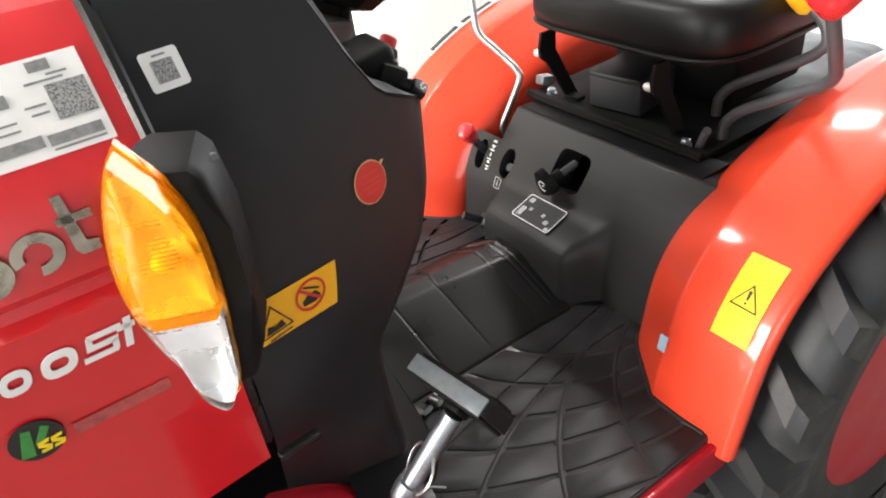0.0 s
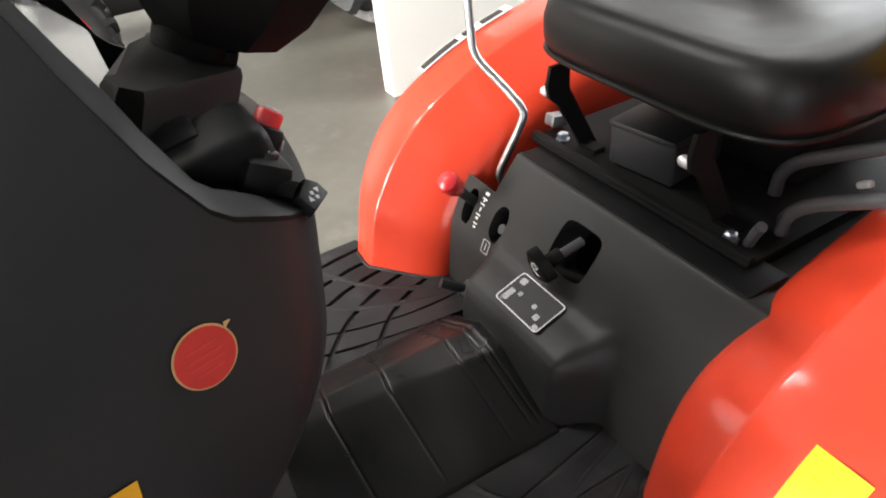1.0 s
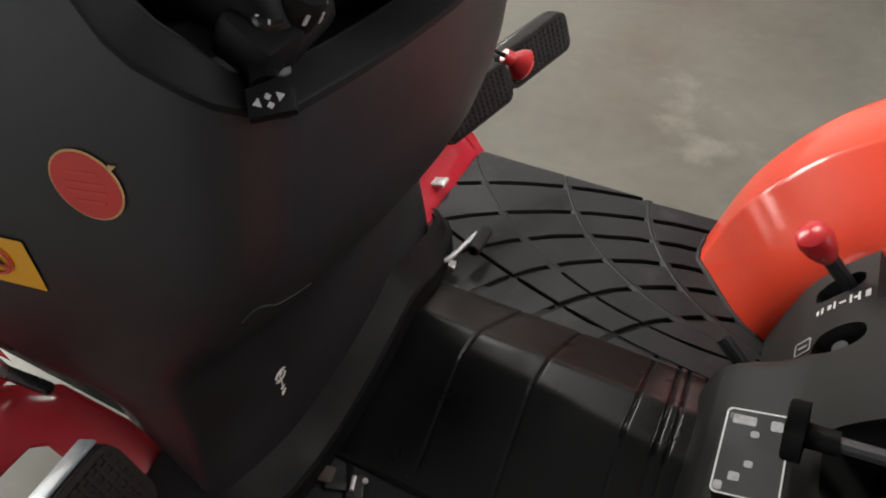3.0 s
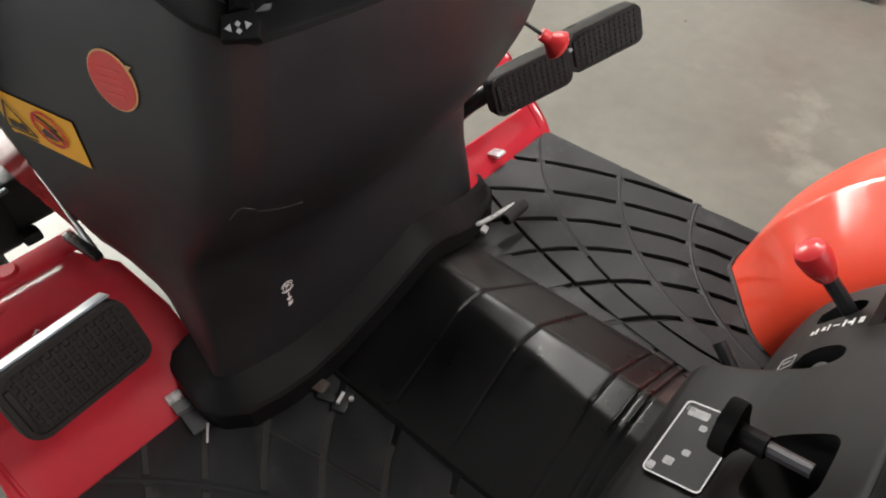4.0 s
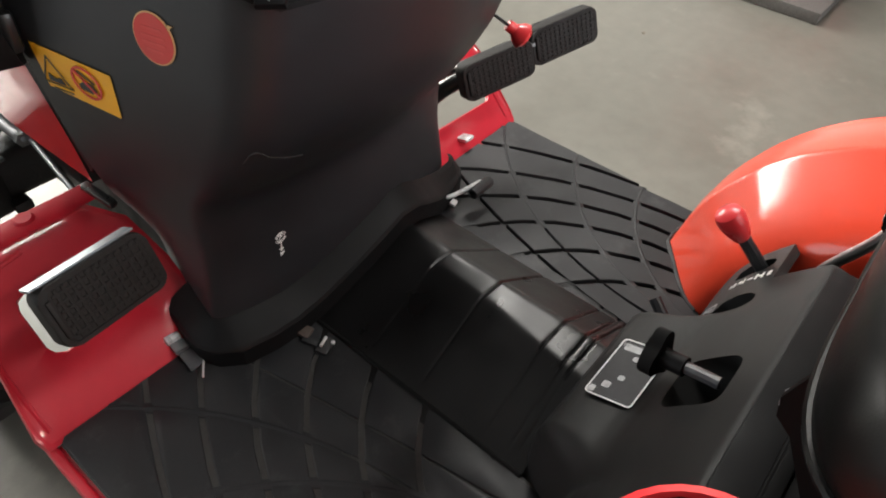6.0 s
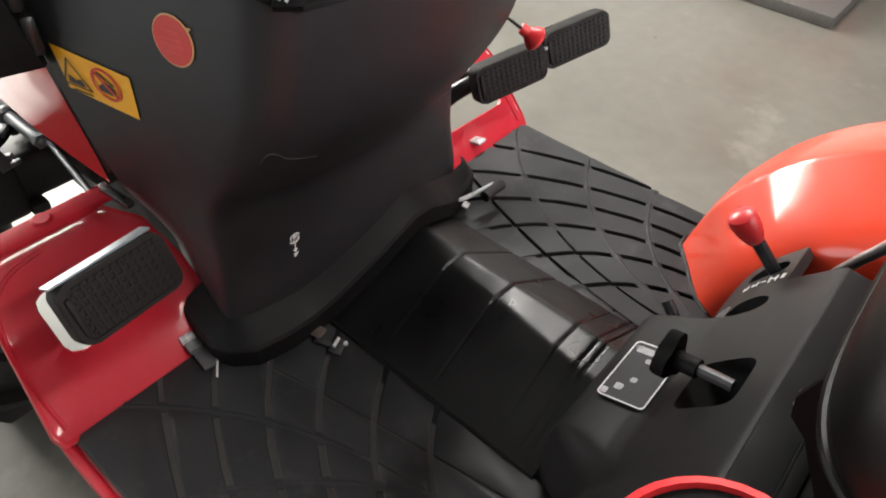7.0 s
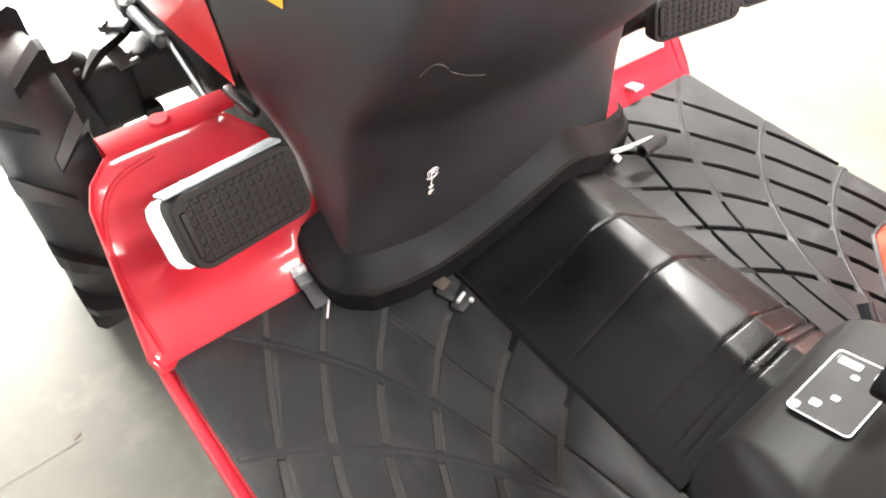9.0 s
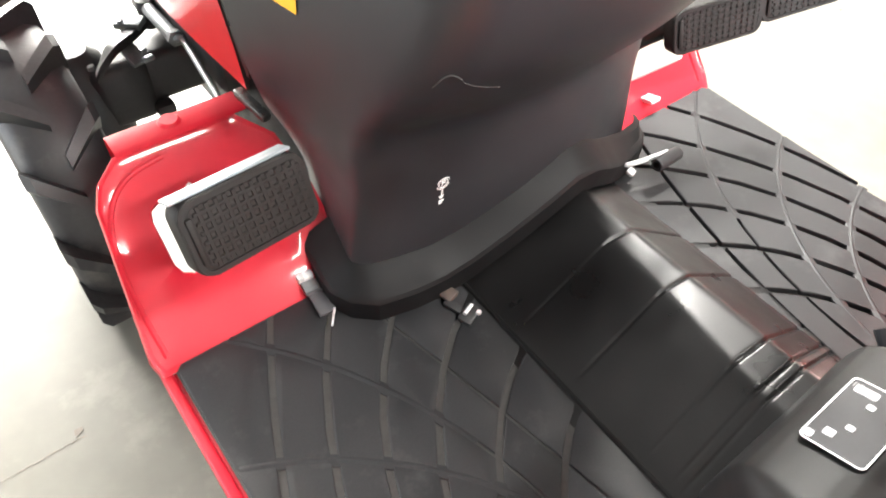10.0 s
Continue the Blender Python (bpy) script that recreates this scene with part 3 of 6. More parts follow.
bm = bmesh.new()
rbox(bm, (0.058, 0.078, 0.052), frame_of((-0.135, -0.110, 1.034), (1, 0.05, 0.10), (-0.05, 0.98, -0.17)), 0.011, 3)
rbox(bm, (0.050, 0.050, 0.050), frame_of((-0.160, -0.105, 1.005), (0.8, -0.45, 0.1), (0.4, 0.8, 0.5)), 0.012, 3)
rbox(bm, (0.034, 0.036, 0.030), frame_of((-0.124, -0.092, 1.047), (1, 0.05, 0.10), (-0.05, 0.98, -0.17)), 0.006, 2)
rbox(bm, (0.032, 0.034, 0.030), frame_of((-0.157, -0.134, 1.0265), (1, 0, 0), (0, 0.85, 0.5)), 0.006, 2)
sw = part("combination_switch", bm, M_DASH, TR, "black combination light switch on the dashboard")
HZ, HD = V(-0.134, -0.154, 1.054), Vector((0.12, -0.62, 0.78)).normalized()
knob_at("rotary_collar", HZ, HD, [(0.0, -0.036), (0.013, -0.036), (0.0155, -0.024), (0.0150, -0.010), (0.0130, -0.005), (0.0105, -0.004), (0.0, -0.004)], M_DASH, "black rotary light switch with white tick marks")
knob_at("hazard_button", HZ, HD, [(0.0, -0.012), (0.0092, -0.012), (0.0096, 0.003), (0.0082, 0.006), (0.0, 0.007)], M_KNOBRED,
        "round red hazard light button")
bm = bmesh.new()
tri = [(-0.0055, -0.004), (0.0055, -0.004), (0.0, 0.0062)]
hz = HD.to_track_quat('Z', 'Y').to_matrix().to_4x4()
hz.translation = HZ + HD * 0.0066
ringplate(bm, tri, [(x * 0.6, y * 0.6) for x, y in tri], 0.0012, hz)
part("triangle_mark", bm, M_WHITE, sw)
bm = bmesh.new()
tube(bm, [(-0.148, -0.118, 1.022), (-0.166, -0.140, 1.020), (-0.176, -0.151, 1.016)], 0.0075, n=10, soft=1)
prism(bm, [(-0.013, -0.007), (0.010, -0.010), (0.013, 0.0), (0.009, 0.009), (-0.010, 0.008)], 0.009, frame_of((-0.179, -0.155, 1.010), (0.75, -0.6, 0.1), (0.4, 0.5, 0.6)), 0.0025)
lv = part("signal_lever", bm, M_DASH, TR, "black turn signal lever with white arrow marks")
lm = frame_of((-0.179, -0.155, 1.010), (0.75, -0.6, 0.1), (0.4, 0.5, 0.6)) @ pose(-0.001, -0.001, 0.0091) @ Matrix.Scale(0.62, 4)
bm = bmesh.new()
prism(bm, [(-0.013, 0), (-0.007, -0.004), (-0.007, 0.004)], 0.0006, lm)
prism(bm, [(0.013, 0), (0.007, 0.004), (0.007, -0.004)], 0.0006, lm)
prism(bm, [(0, 0.0055), (-0.003, 0.0025), (0, -0.0005), (0.003, 0.0025)], 0.0006, lm)
prism(bm, [(0, -0.0015), (-0.003, -0.0045), (0, -0.0075), (0.003, -0.0045)], 0.0006, lm)
part("arrow_mark", bm, M_PLAQUEINK, lv)
knob_at("horn_button", (-0.156, -0.142, 1.040), (0.0, -0.5, 0.85), [(0, -0.01), (0.0085, -0.01), (0.0085, 0.0015), (0.0075, 0.003), (0.0, 0.004)], M_GLOSS, "small black horn button")
bm = bmesh.new()
hq = Vector((0, -0.5, 0.85)).normalized().to_track_quat('Z', 'Y').to_matrix().to_4x4()
hq.translation = V(-0.156, -0.142, 1.040) + Vector((0, -0.5, 0.85)).normalized() * 0.0042
ringplate(bm, oval(0.007, 0.007, 16), oval(0.003, 0.003, 16), 0.0006, hq)
for a in (20, 75, 130):
    rbox(bm, (0.001, 0.003, 0.0006), hq @ pose(0, 0, 0, 0, 0, a) @ Matrix.Translation((0, 0.0065, 0)))
part("horn_mark", bm, M_PLAQUEINK, sw)
for a in (-135, -95, -55):
    bm = bmesh.new()
    rbox(bm, (0.0022, 0.0062, 0.0008), hz @ pose(0, 0, -0.0195, 0, 0, a + 90) @ Matrix.Translation((0, -0.0156, 0)) @ pose(0, 0, 0, 82, 0, 0))
    part("tick_mark", bm, M_PLAQUEINK, sw)
# grey bar at the corner of the rim, standing for light the rim reflects
bm = bmesh.new()
rbox(bm, (0.05, 0.022, 0.016), frame_of((-0.168, -0.128, 1.012), (0.8, -0.5, 0.0), (0.4, 0.6, 0.5)), 0.005)
part("rim_glint_bar", bm, M_BLUEGREY, sw)

COL = V(0.0, -0.42, 0.91).normalized()
cq = COL.to_track_quat('Z', 'Y').to_matrix().to_4x4()
cq.translation = V(0.0, -0.085, 1.02)
bm = bmesh.new()
lathe(bm, [(0.034, 0), (0.034, 0.190)], cq @ Matrix.Translation((0, -0.030, 0)), 20)
# moulded cover round the column, its corner towards the switch cut off
prism(bm, [(-0.030, -0.062), (0.045, -0.062), (0.058, -0.035), (0.045, 0.0), (-0.020, 0.014), (-0.106, 0.052), (-0.128, 0.046), (-0.132, 0.030)], 0.105, cq @ Matrix.Translation((0, 0, -0.037)), 0.008)
rbox(bm, (0.020, 0.012, 0.012), cq @ Matrix.Translation((-0.022, -0.050, 0.072)), 0.003)
# skirt under the wheel, wider upwards
lathe(bm, [(0.020, 0.074), (0.050, 0.082), (0.072, 0.108), (0.090, 0.150), (0.050, 0.165)], cq @ Matrix.Translation((0.004, -0.046, 0)) @ pose(0, 0, 0, 0, 0, 12), 8)
part("steering_column", bm, M_DARK, TR, "black steering column with rubber boot")
sw_m = cq @ Matrix.Translation((0, -0.046, 0.205))
bm = bmesh.new()
lathe(bm, [(0.0, -0.022), (0.040, -0.022), (0.058, -0.006), (0.056, 0.016), (0.03, 0.026), (0.0, 0.028)], sw_m, 28)
for a in (90, 210, 330):
    rbox(bm, (0.145, 0.036, 0.012), sw_m @ pose(0, 0, 0, 0, 0, a) @ Matrix.Translation((0.108, 0, 0.006)), 0.005)
wheel = part("steering_wheel", bm, M_DARK, TR, "black steering wheel on its column")
bm = bmesh.new()
tube(bm, [sw_m @ V(0.178 * math.cos(a), 0.178 * math.sin(a), 0.014) for a in [2 * math.pi * k / 48 for k in range(49)]], 0.013, n=10, soft=0, cap=False)
part("wheel_rim", bm, M_BLACK, wheel)

# --- bonnet ---
HOOD = [(0.735, 0.255), (0.765, 0.259), (0.80, 0.263), (0.85, 0.269), (0.93, 0.279), (0.986, 0.284), (0.993, 0.272), (1.001, 0.268), (1.012, 0.279), (1.04, 0.276),
        (1.08, 0.262), (1.13, 0.232), (1.165, 0.206), (1.18, 0.188), (1.195, 0.13), (1.20, 0.06), (1.202, 0.0)]
bm = bmesh.new()
rows = []
prof = [(-x, z) for z, x in HOOD] + [(x, z) for z, x in HOOD[::-1]][1:]
for i in range(15):
    y = 0.131 + 1.0 * i / 14
    k = y - 0.131
    zs = 1 - 0.10 * k * k
    xs = 1 - 0.10 * k * k
    rise = 0.012 * k if k < 0.5 else 0.006
    low = 0.019 + 0.022 * min(1, k / 0.2)
    rows.append([(x * xs, y, 0.735 + (z - 0.735) * zs + rise - (low if z < 0.74 else 0)) for x, z in prof])
loft(bm, rows)
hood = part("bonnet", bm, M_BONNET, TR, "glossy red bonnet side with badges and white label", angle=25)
bm = bmesh.new()
rbox(bm, (0.50, 0.02, 0.40), Matrix.Translation((0, 1.13, 0.92)), 0.008)
part("grille", bm, M_DARK, hood, "black front grille")
# black seal strip between bonnet and cowl
bm = bmesh.new()
tube(bm, [(x * (0.990 if z > 1.0 else 0.972), 0.1255, z) for x, z in prof], 0.0062, n=8, soft=0)
part("seal_strip", bm, M_GLOSS, hood, "black rubber seal along the bonnet edge")


def hood_x(z):
    return smooth_table(z, [(z0, x0) for z0, x0 in HOOD])


def on_hood(y, z, out=0.001):
    x0, x1 = hood_x(z - 0.012), hood_x(z + 0.012)
    return frame_of((-hood_x(z), y, z), (0, -1, 0), (-(x1 - x0), 0, 0.024)) @ Matrix.Translation((0, 0, out))


def hood_sheet(y0, y1, z0, z1, out, slant=0.0):
    bm = bmesh.new()
    rows = []
    for i in range(9):
        row = []
        for j in range(5):
            z = z0 + (z1 - z0) * i / 8
            y = y0 + (y1 - y0) * j / 4
            row.append(on_hood(y, z + slant * j / 4, out).translation.copy())
        rows.append(row)
    loft(bm, rows)
    return bm


lab = part("paper_label", hood_sheet(0.1445, 0.262, 1.0935, 1.1525, 0.0015), M_WHITE, hood, "white paper label with rows of grey print")
for y0, y1, z0, z1, mt in ((0.1475, 0.1745, 1.113, 1.135, M_CODE), (0.165, 0.180, 1.1435, 1.1500, M_PRINT), (0.1500, 0.187, 1.0995, 1.1065, M_PRINT), (0.190, 0.224, 1.1005, 1.1080, M_PRINT),
                       (0.200, 0.226, 1.128, 1.136, M_PRINT), (0.236, 0.256, 1.113, 1.133, M_CODE)):
    part("print_field", hood_sheet(y0, y1, z0, z1, 0.0024), mt, lab)
for y0, y1, z in ((0.156, 0.170, 1.1400), (0.160, 0.186, 1.1370), (0.178, 0.192, 1.124), (0.178, 0.190, 1.119), (0.150, 0.186, 1.0965), (0.200, 0.226, 1.118),
                  (0.200, 0.222, 1.113)):
    part("print_bar", hood_sheet(y0, y1, z, z + 0.0014, 0.0024), M_PRINT, lab)
# raised metal badge shapes
m = on_hood(0.226, 1.040, 0.001)
bm = bmesh.new()
arc = [radians(-100 + 300 * i / 20) for i in range(21)]
prism(bm, [(0.0175 * math.cos(a), 0.0155 * math.sin(a)) for a in arc] + [(0.0095 * math.cos(a), 0.0085 * math.sin(a)) for a in arc[::-1]], 0.004, m)
part("badge_shape", bm, M_BADGE, hood, "raised dull metal badge")
bm = bmesh.new()
mt = on_hood(0.198, 1.049, 0.001)
prism(bm, [(-0.006, 0.024), (0.001, 0.024), (0.004, -0.012), (0.012, -0.014), (0.011, -0.021), (-0.002, -0.021), (-0.005, -0.016)], 0.004, mt)
rbox(bm, (0.024, 0.006, 0.004), mt @ Matrix.Translation((0.003, 0.006, 0.002)))
part("badge_shape", bm, M_BADGE, hood, "raised dull metal badge")
bm = bmesh.new()
ringplate(bm, oval(0.040, 0.033, 28), oval(0.021, 0.015, 28), 0.004, on_hood(0.264, 1.036, 0.001))
part("badge_shape", bm, M_BADGE, hood, "raised dull metal badge")
# white strokes standing for the model badge
SLANT = Matrix(((1, 0.22, 0, 0), (0, 1, 0, 0), (0, 0, 1, 0), (0, 0, 0, 1)))
for y, w, h in ((0.312, 0.024, 0.026), (0.280, 0.022, 0.022), (0.249, 0.026, 0.024)):
    bm = bmesh.new()
    ringplate(bm, rrect(w, h, min(w, h) * 0.42), rrect(w * 0.52, h * 0.40, min(w * 0.5, h * 0.38) * 0.45), 0.0008, on_hood(y, 0.953, 0.001) @ SLANT)
    part("badge_stroke", bm, M_WHITE, hood, "white printed badge stroke")
bm = bmesh.new()
for k, (dx, w) in enumerate(((0.002, 0.026), (0.0, 0.024), (-0.002, 0.026))):
    rbox(bm, (w, 0.0052, 0.0008), on_hood(0.217, 0.953, 0.0015) @ SLANT @ Matrix.Translation((dx, 0.0095 - 0.0095 * k, 0)))
rbox(bm, (0.005, 0.010, 0.0008), on_hood(0.217, 0.953, 0.0015) @ SLANT @ Matrix.Translation((-0.0095, 0.005, 0)))
rbox(bm, (0.005, 0.010, 0.0008), on_hood(0.217, 0.953, 0.0015) @ SLANT @ Matrix.Translation((0.0095, -0.005, 0)))
part("badge_stroke", bm, M_WHITE, hood, "white printed badge stroke")
bm = bmesh.new()
rbox(bm, (0.006, 0.028, 0.0008), on_hood(0.197, 0.954, 0.0015) @ SLANT)
rbox(bm, (0.014, 0.005, 0.0008), on_hood(0.197, 0.960, 0.0015) @ SLANT)
part("badge_stroke", bm, M_WHITE, hood, "white printed badge stroke")
# grey ghost print and the small oval badge
part("faded_print", hood_sheet(0.186, 0.265, 0.876, 0.889, 0.001), mat("faded_ink", (0.42, 0.075, 0.07), 0.5, vary=0.35, scale=90, bump=0.0), hood)
bm = bmesh.new()
mo = on_hood(0.291, 0.891, 0.001)
prism(bm, oval(0.040, 0.043), 0.0008, mo)
bd = part("oval_badge", bm, M_INK, hood, "black oval badge with green and yellow shapes")
bm = bmesh.new()
prism(bm, [(-0.016, -0.012), (-0.006, 0.016), (0.0, 0.014), (-0.006, -0.014)], 0.0006, mo @ Matrix.Translation((0, 0, 0.0008)))
prism(bm, [(-0.003, -0.004), (0.008, 0.014), (0.013, 0.010), (0.004, -0.004)], 0.0006, mo @ Matrix.Translation((0, 0, 0.0008)))
part("green_shape", bm, M_GREEN, bd)
for dx in (0.003, 0.013):
    bm = bmesh.new()
    zz = [(-0.004, 0.006), (0.005, 0.007), (0.004, 0.004), (-0.001, 0.003), (0.005, -0.001), (0.003, -0.006), (-0.005, -0.006), (-0.004, -0.003), (0.001, -0.003), (-0.005, 0.001)]
    prism(bm, zz, 0.0006, mo @ Matrix.Translation((dx, -0.008, 0.0016)))
    part("yellow_shape", bm, M_LEMON, bd)
# --- turn signal lamp ---
LAMP = V(-0.331, 0.150, 1.007)
lm = frame_of(LAMP, (-0.44, -0.90, 0.01), (-0.09, 0.03, 0.98))
out = [(0.000, 0.108), (0.020, 0.074), (0.026, 0.044), (0.025, 0.012), (0.022, -0.020), (0.016, -0.060), (0.010, -0.100), (0.001, -0.122), (-0.012, -0.112),
       (-0.026, -0.084), (-0.036, -0.050), (-0.040, -0.012), (-0.036, 0.024), (-0.026, 0.060), (-0.012, 0.092)]
out = [(p.x * 1.05, p.y * 1.05) for p in chaikin([(x, y, 0) for x, y in out + out[:1]], 2)][:-1]


def cut(outline, y, keep_above):
    o = []
    n = len(outline)
    for i in range(n):
        a, b = outline[i], outline[(i + 1) % n]
        ia, ib = (a[1] >= y) == keep_above, (b[1] >= y) == keep_above
        if ia:
            o.append(a)
        if ia != ib:
            t = (y - a[1]) / (b[1] - a[1])
            o.append((a[0] + (b[0] - a[0]) * t, y))
    return o


bm = bmesh.new()
prism(bm, [(-0.010, 0.084), (0.004, 0.090), (0.034, 0.086), (0.042, 0.076), (0.046, 0.030), (0.042, -0.030), (0.036, -0.085), (0.020, -0.122), (0.002, -0.128), (-0.030, -0.07), (-0.034, 0.0), (-0.03, 0.05)],
      0.052, lm @ Matrix.Translation((0, 0, -0.054)), 0.010)
ls = part("signal_lamp", bm, M_DASH, TR, "side lamp with amber and clear lenses in a black housing")
bm = bmesh.new()
ringplate(bm, [(x * 1.06, y * 1.03) for x, y in out], [(x * 0.985, y * 0.99) for x, y in out], 0.007, lm @ Matrix.Translation((0, 0, -0.003)))
part("lamp_rim", bm, M_AMBER, ls)


def faceted(outline):
    """A lens with a broad bevel towards the front of the tractor and a narrow one behind."""
    bm = bmesh.new()
    cx, cy = -0.004, sum(p[1] for p in outline) / len(outline)

    def front(x, y, k):
        left = sm(0.004, -0.030, x)
        return x + 0.015 * left * k * sm(-0.125, -0.05, y) - 0.0025 * (1 - left) * k, y + (cy - y) * 0.02 * k

    rows = [[(x, y, 0.001) for x, y in outline], [(x, y, 0.007) for x, y in outline]]
    rows.append([(*front(x, y, 0.93), 0.0215) for x, y in outline])
    rows.append([(*front(x, y, 1.0), 0.0230) for x, y in outline])
    for q, h in ((0.75, 0.0245), (0.4, 0.0258), (0.08, 0.0262)):
        rows.append([(cx + (front(x, y, 1)[0] - cx) * q, cy + (front(x, y, 1)[1] - cy) * q, h) for x, y in outline])
    g = loft(bm, rows, close=True)
    bm.faces.new(g[-1])
    bm.faces.new(g[0][::-1])
    bmesh.ops.recalc_face_normals(bm, faces=bm.faces[:])
    bmesh.ops.transform(bm, matrix=lm, verts=bm.verts[:])
    return bm


def bowl(outline, depth):
    bm = bmesh.new()
    cx, cy = sum(p[0] for p in outline) / len(outline) + 0.003, sum(p[1] for p in outline) / len(outline)
    rows = [[(cx + (x - cx) * q, cy + (y - cy) * q, 0.0125 - depth * (1 - q * q)) for x, y in outline] for q in (0.90, 0.75, 0.55, 0.35, 0.15)]
    g = loft(bm, rows, close=True)
    bm.faces.new(g[-1])
    bmesh.ops.transform(bm, matrix=lm, verts=bm.verts[:])
    return bm


for nm, o, mt_, lb in (("amber_lens", cut(out, -0.026, True), M_AMBER, "amber ribbed lens"), ("clear_lens", cut(out, -0.0268, False), M_CLEAR, "clear lens over bright reflector")):
    part(nm, faceted(o), mt_, ls, lb, angle=25).visible_shadow = False
    part("reflector", bowl(o, 0.0095), M_REFLECTOR, ls, "bright reflector bowl", angle=60)
bm = bmesh.new()
for k in range(14):
    rbox(bm, (0.022 + 0.0006 * k, 0.0008, 0.0008), lm @ Matrix.Translation((0.002, 0.070 - 0.0036 * k, 0.0244)))
part("lens_rib", bm, M_AMBER, ls)
bm = bmesh.new()
bmesh.ops.create_uvsphere(bm, u_segments=16, v_segments=10, radius=0.008, matrix=lm @ Matrix.Translation((0.000, 0.03, 0.010)))
part("bulb", bm, M_LEMON, ls, "yellow bulb behind the lens")
bm = bmesh.new()
rbox(bm, (0.016, 0.006, 0.005), frame_of((-0.322, 0.104, 1.083), (0, -1, 0), (0, 0, 1)), 0.0015)
part("clip", bm, M_ZINC, ls)
bm = bmesh.new()
rbox(bm, (0.016, 0.07, 0.014), frame_of((-0.284, 0.098, 0.985), (-0.3, -1, 0), (0, -0.25, 1)), 0.006)
rbox(bm, (0.014, 0.04, 0.014), frame_of((-0.281, 0.102, 0.925), (-0.3, -1, 0), (0, -0.1, 1)), 0.005)
part("wiring_cover", bm, M_GLOSS, ls, "black cover over the lamp wiring")

# --- footboard, toe boards, tunnel ---
for s, nm in ((-1, "left"), (1, "right")):
    bm = bmesh.new()
    rbox(bm, (0.310 if s < 0 else 0.29, 0.53, 0.012), Matrix.Translation((-0.2985 if s < 0 else 0.288, -0.262, 0.504)), 0.003)
    rbox(bm, (0.012, 0.42, 0.060), Matrix.Translation((-0.449 if s < 0 else 0.431, -0.187, 0.484 if s < 0 else 0.470)), 0.004, 3)
    part("footboard", bm, M_REDSTEEL, TR, "red painted steel footboard with turned-down edge")
    # toe board: a pressed plate that rises forward, with an opening for the pedal arm
    tm = frame_of((0, 0.0, ZF - 0.006), (s, 0, 0), (0, 0.77, 0.64)) if s > 0 else frame_of((0, 0.0, ZF - 0.006), (1, 0, 0), (0, 0.77, 0.64))
    o = [(0.215, 0.0), (0.452, 0.0), (0.456, 0.02), (0.432, 0.185), (0.420, 0.208), (0.395, 0.228), (0.262, 0.228), (0.228, 0.19), (0.215, 0.12)]
    if s > 0:
        o = [(0.215, 0.0), (0.446, 0.0), (0.453, 0.02), (0.470, 0.145), (0.466, 0.168), (0.45, 0.178), (0.25, 0.178), (0.222, 0.16), (0.215, 0.10)]
    o = [(s * x, y) for x, y in o]
    hole = [(s * x, y) for x, y in ([(0.275, 0.102), (0.283, 0.090), (0.376, 0.086), (0.386, 0.091), (0.390, 0.101), (0.389, 0.152), (0.385, 0.163), (0.375, 0.168), (0.286, 0.169), (0.275, 0.158)])]
    if s > 0:
        hole = [(x, y) for x, y in ([(0.235, 0.066), (0.420, 0.060), (0.432, 0.070), (0.438, 0.130), (0.428, 0.142), (0.25, 0.144), (0.235, 0.134)])]
    # resample both loops by angle about the opening's middle
    hc = (sum(p[0] for p in hole) / len(hole), sum(p[1] for p in hole) / len(hole))

    def ray_hit(poly, a):
        d = (math.cos(a), math.sin(a))
        best = None
        for i in range(len(poly)):
            p, q = poly[i], poly[(i + 1) % len(poly)]
            ex, ey = q[0] - p[0], q[1] - p[1]
            den = d[0] * ey - d[1] * ex
            if abs(den) < 1e-9:
                continue
            t = ((p[0] - hc[0]) * ey - (p[1] - hc[1]) * ex) / den
            w = ((p[0] - hc[0]) * d[1] - (p[1] - hc[1]) * d[0]) / den
            if t > 0 and -1e-6 <= w <= 1 + 1e-6 and (best is None or t > best):
                best = t
        return (hc[0] + d[0] * best, hc[1] + d[1] * best)

    angs = sorted({math.atan2(p[1] - hc[1], p[0] - hc[0]) for p in o + hole} | {2 * math.pi * k / 48 - math.pi for k in range(48)})
    outer = [ray_hit(o, a) for a in angs]
    inner = [ray_hit(hole, a) for a in angs]
    bm = bmesh.new()
    rows = []
    for fr, h in ((1.03, -0.016), (1.015, -0.003), (1.0, 0.002), (0.975, 0.002), (0.94, 0.0), (0.92, -0.0005), (0.45, -0.0005), (0.03, -0.0005), (0.0, -0.003), (0.0, -0.010)):
        rows.append([tm @ V(b[0] + (a[0] - b[0]) * fr, max(b[1] + (a[1] - b[1]) * fr, 0.0), h) for a, b in zip(outer, inner)])
    loft(bm, rows, close=True)
    # top lip
    toe = part("toe_board", bm, M_REDSTEEL, TR, "red pressed steel toe board with a pedal opening", angle=50)
    bm = bmesh.new()
    x0, x1, yl = (0.245, 0.392, 0.226) if s < 0 else (0.245, 0.450, 0.176)
    lip = [tm @ V(s * x0, yl, 0.003), tm @ V(s * x1, yl, 0.003)]
    rows = []
    for k in range(9):
        p = lip[0].lerp(lip[1], k / 8)
        rows.append([p, p + V(0, 0.006, 0.003), p + V(0, 0.036, 0.002), p + V(0, 0.040, -0.004), p + V(0, 0.038, -0.03)])
    loft(bm, rows)
    part("lip", bm, M_REDSTEEL, toe)
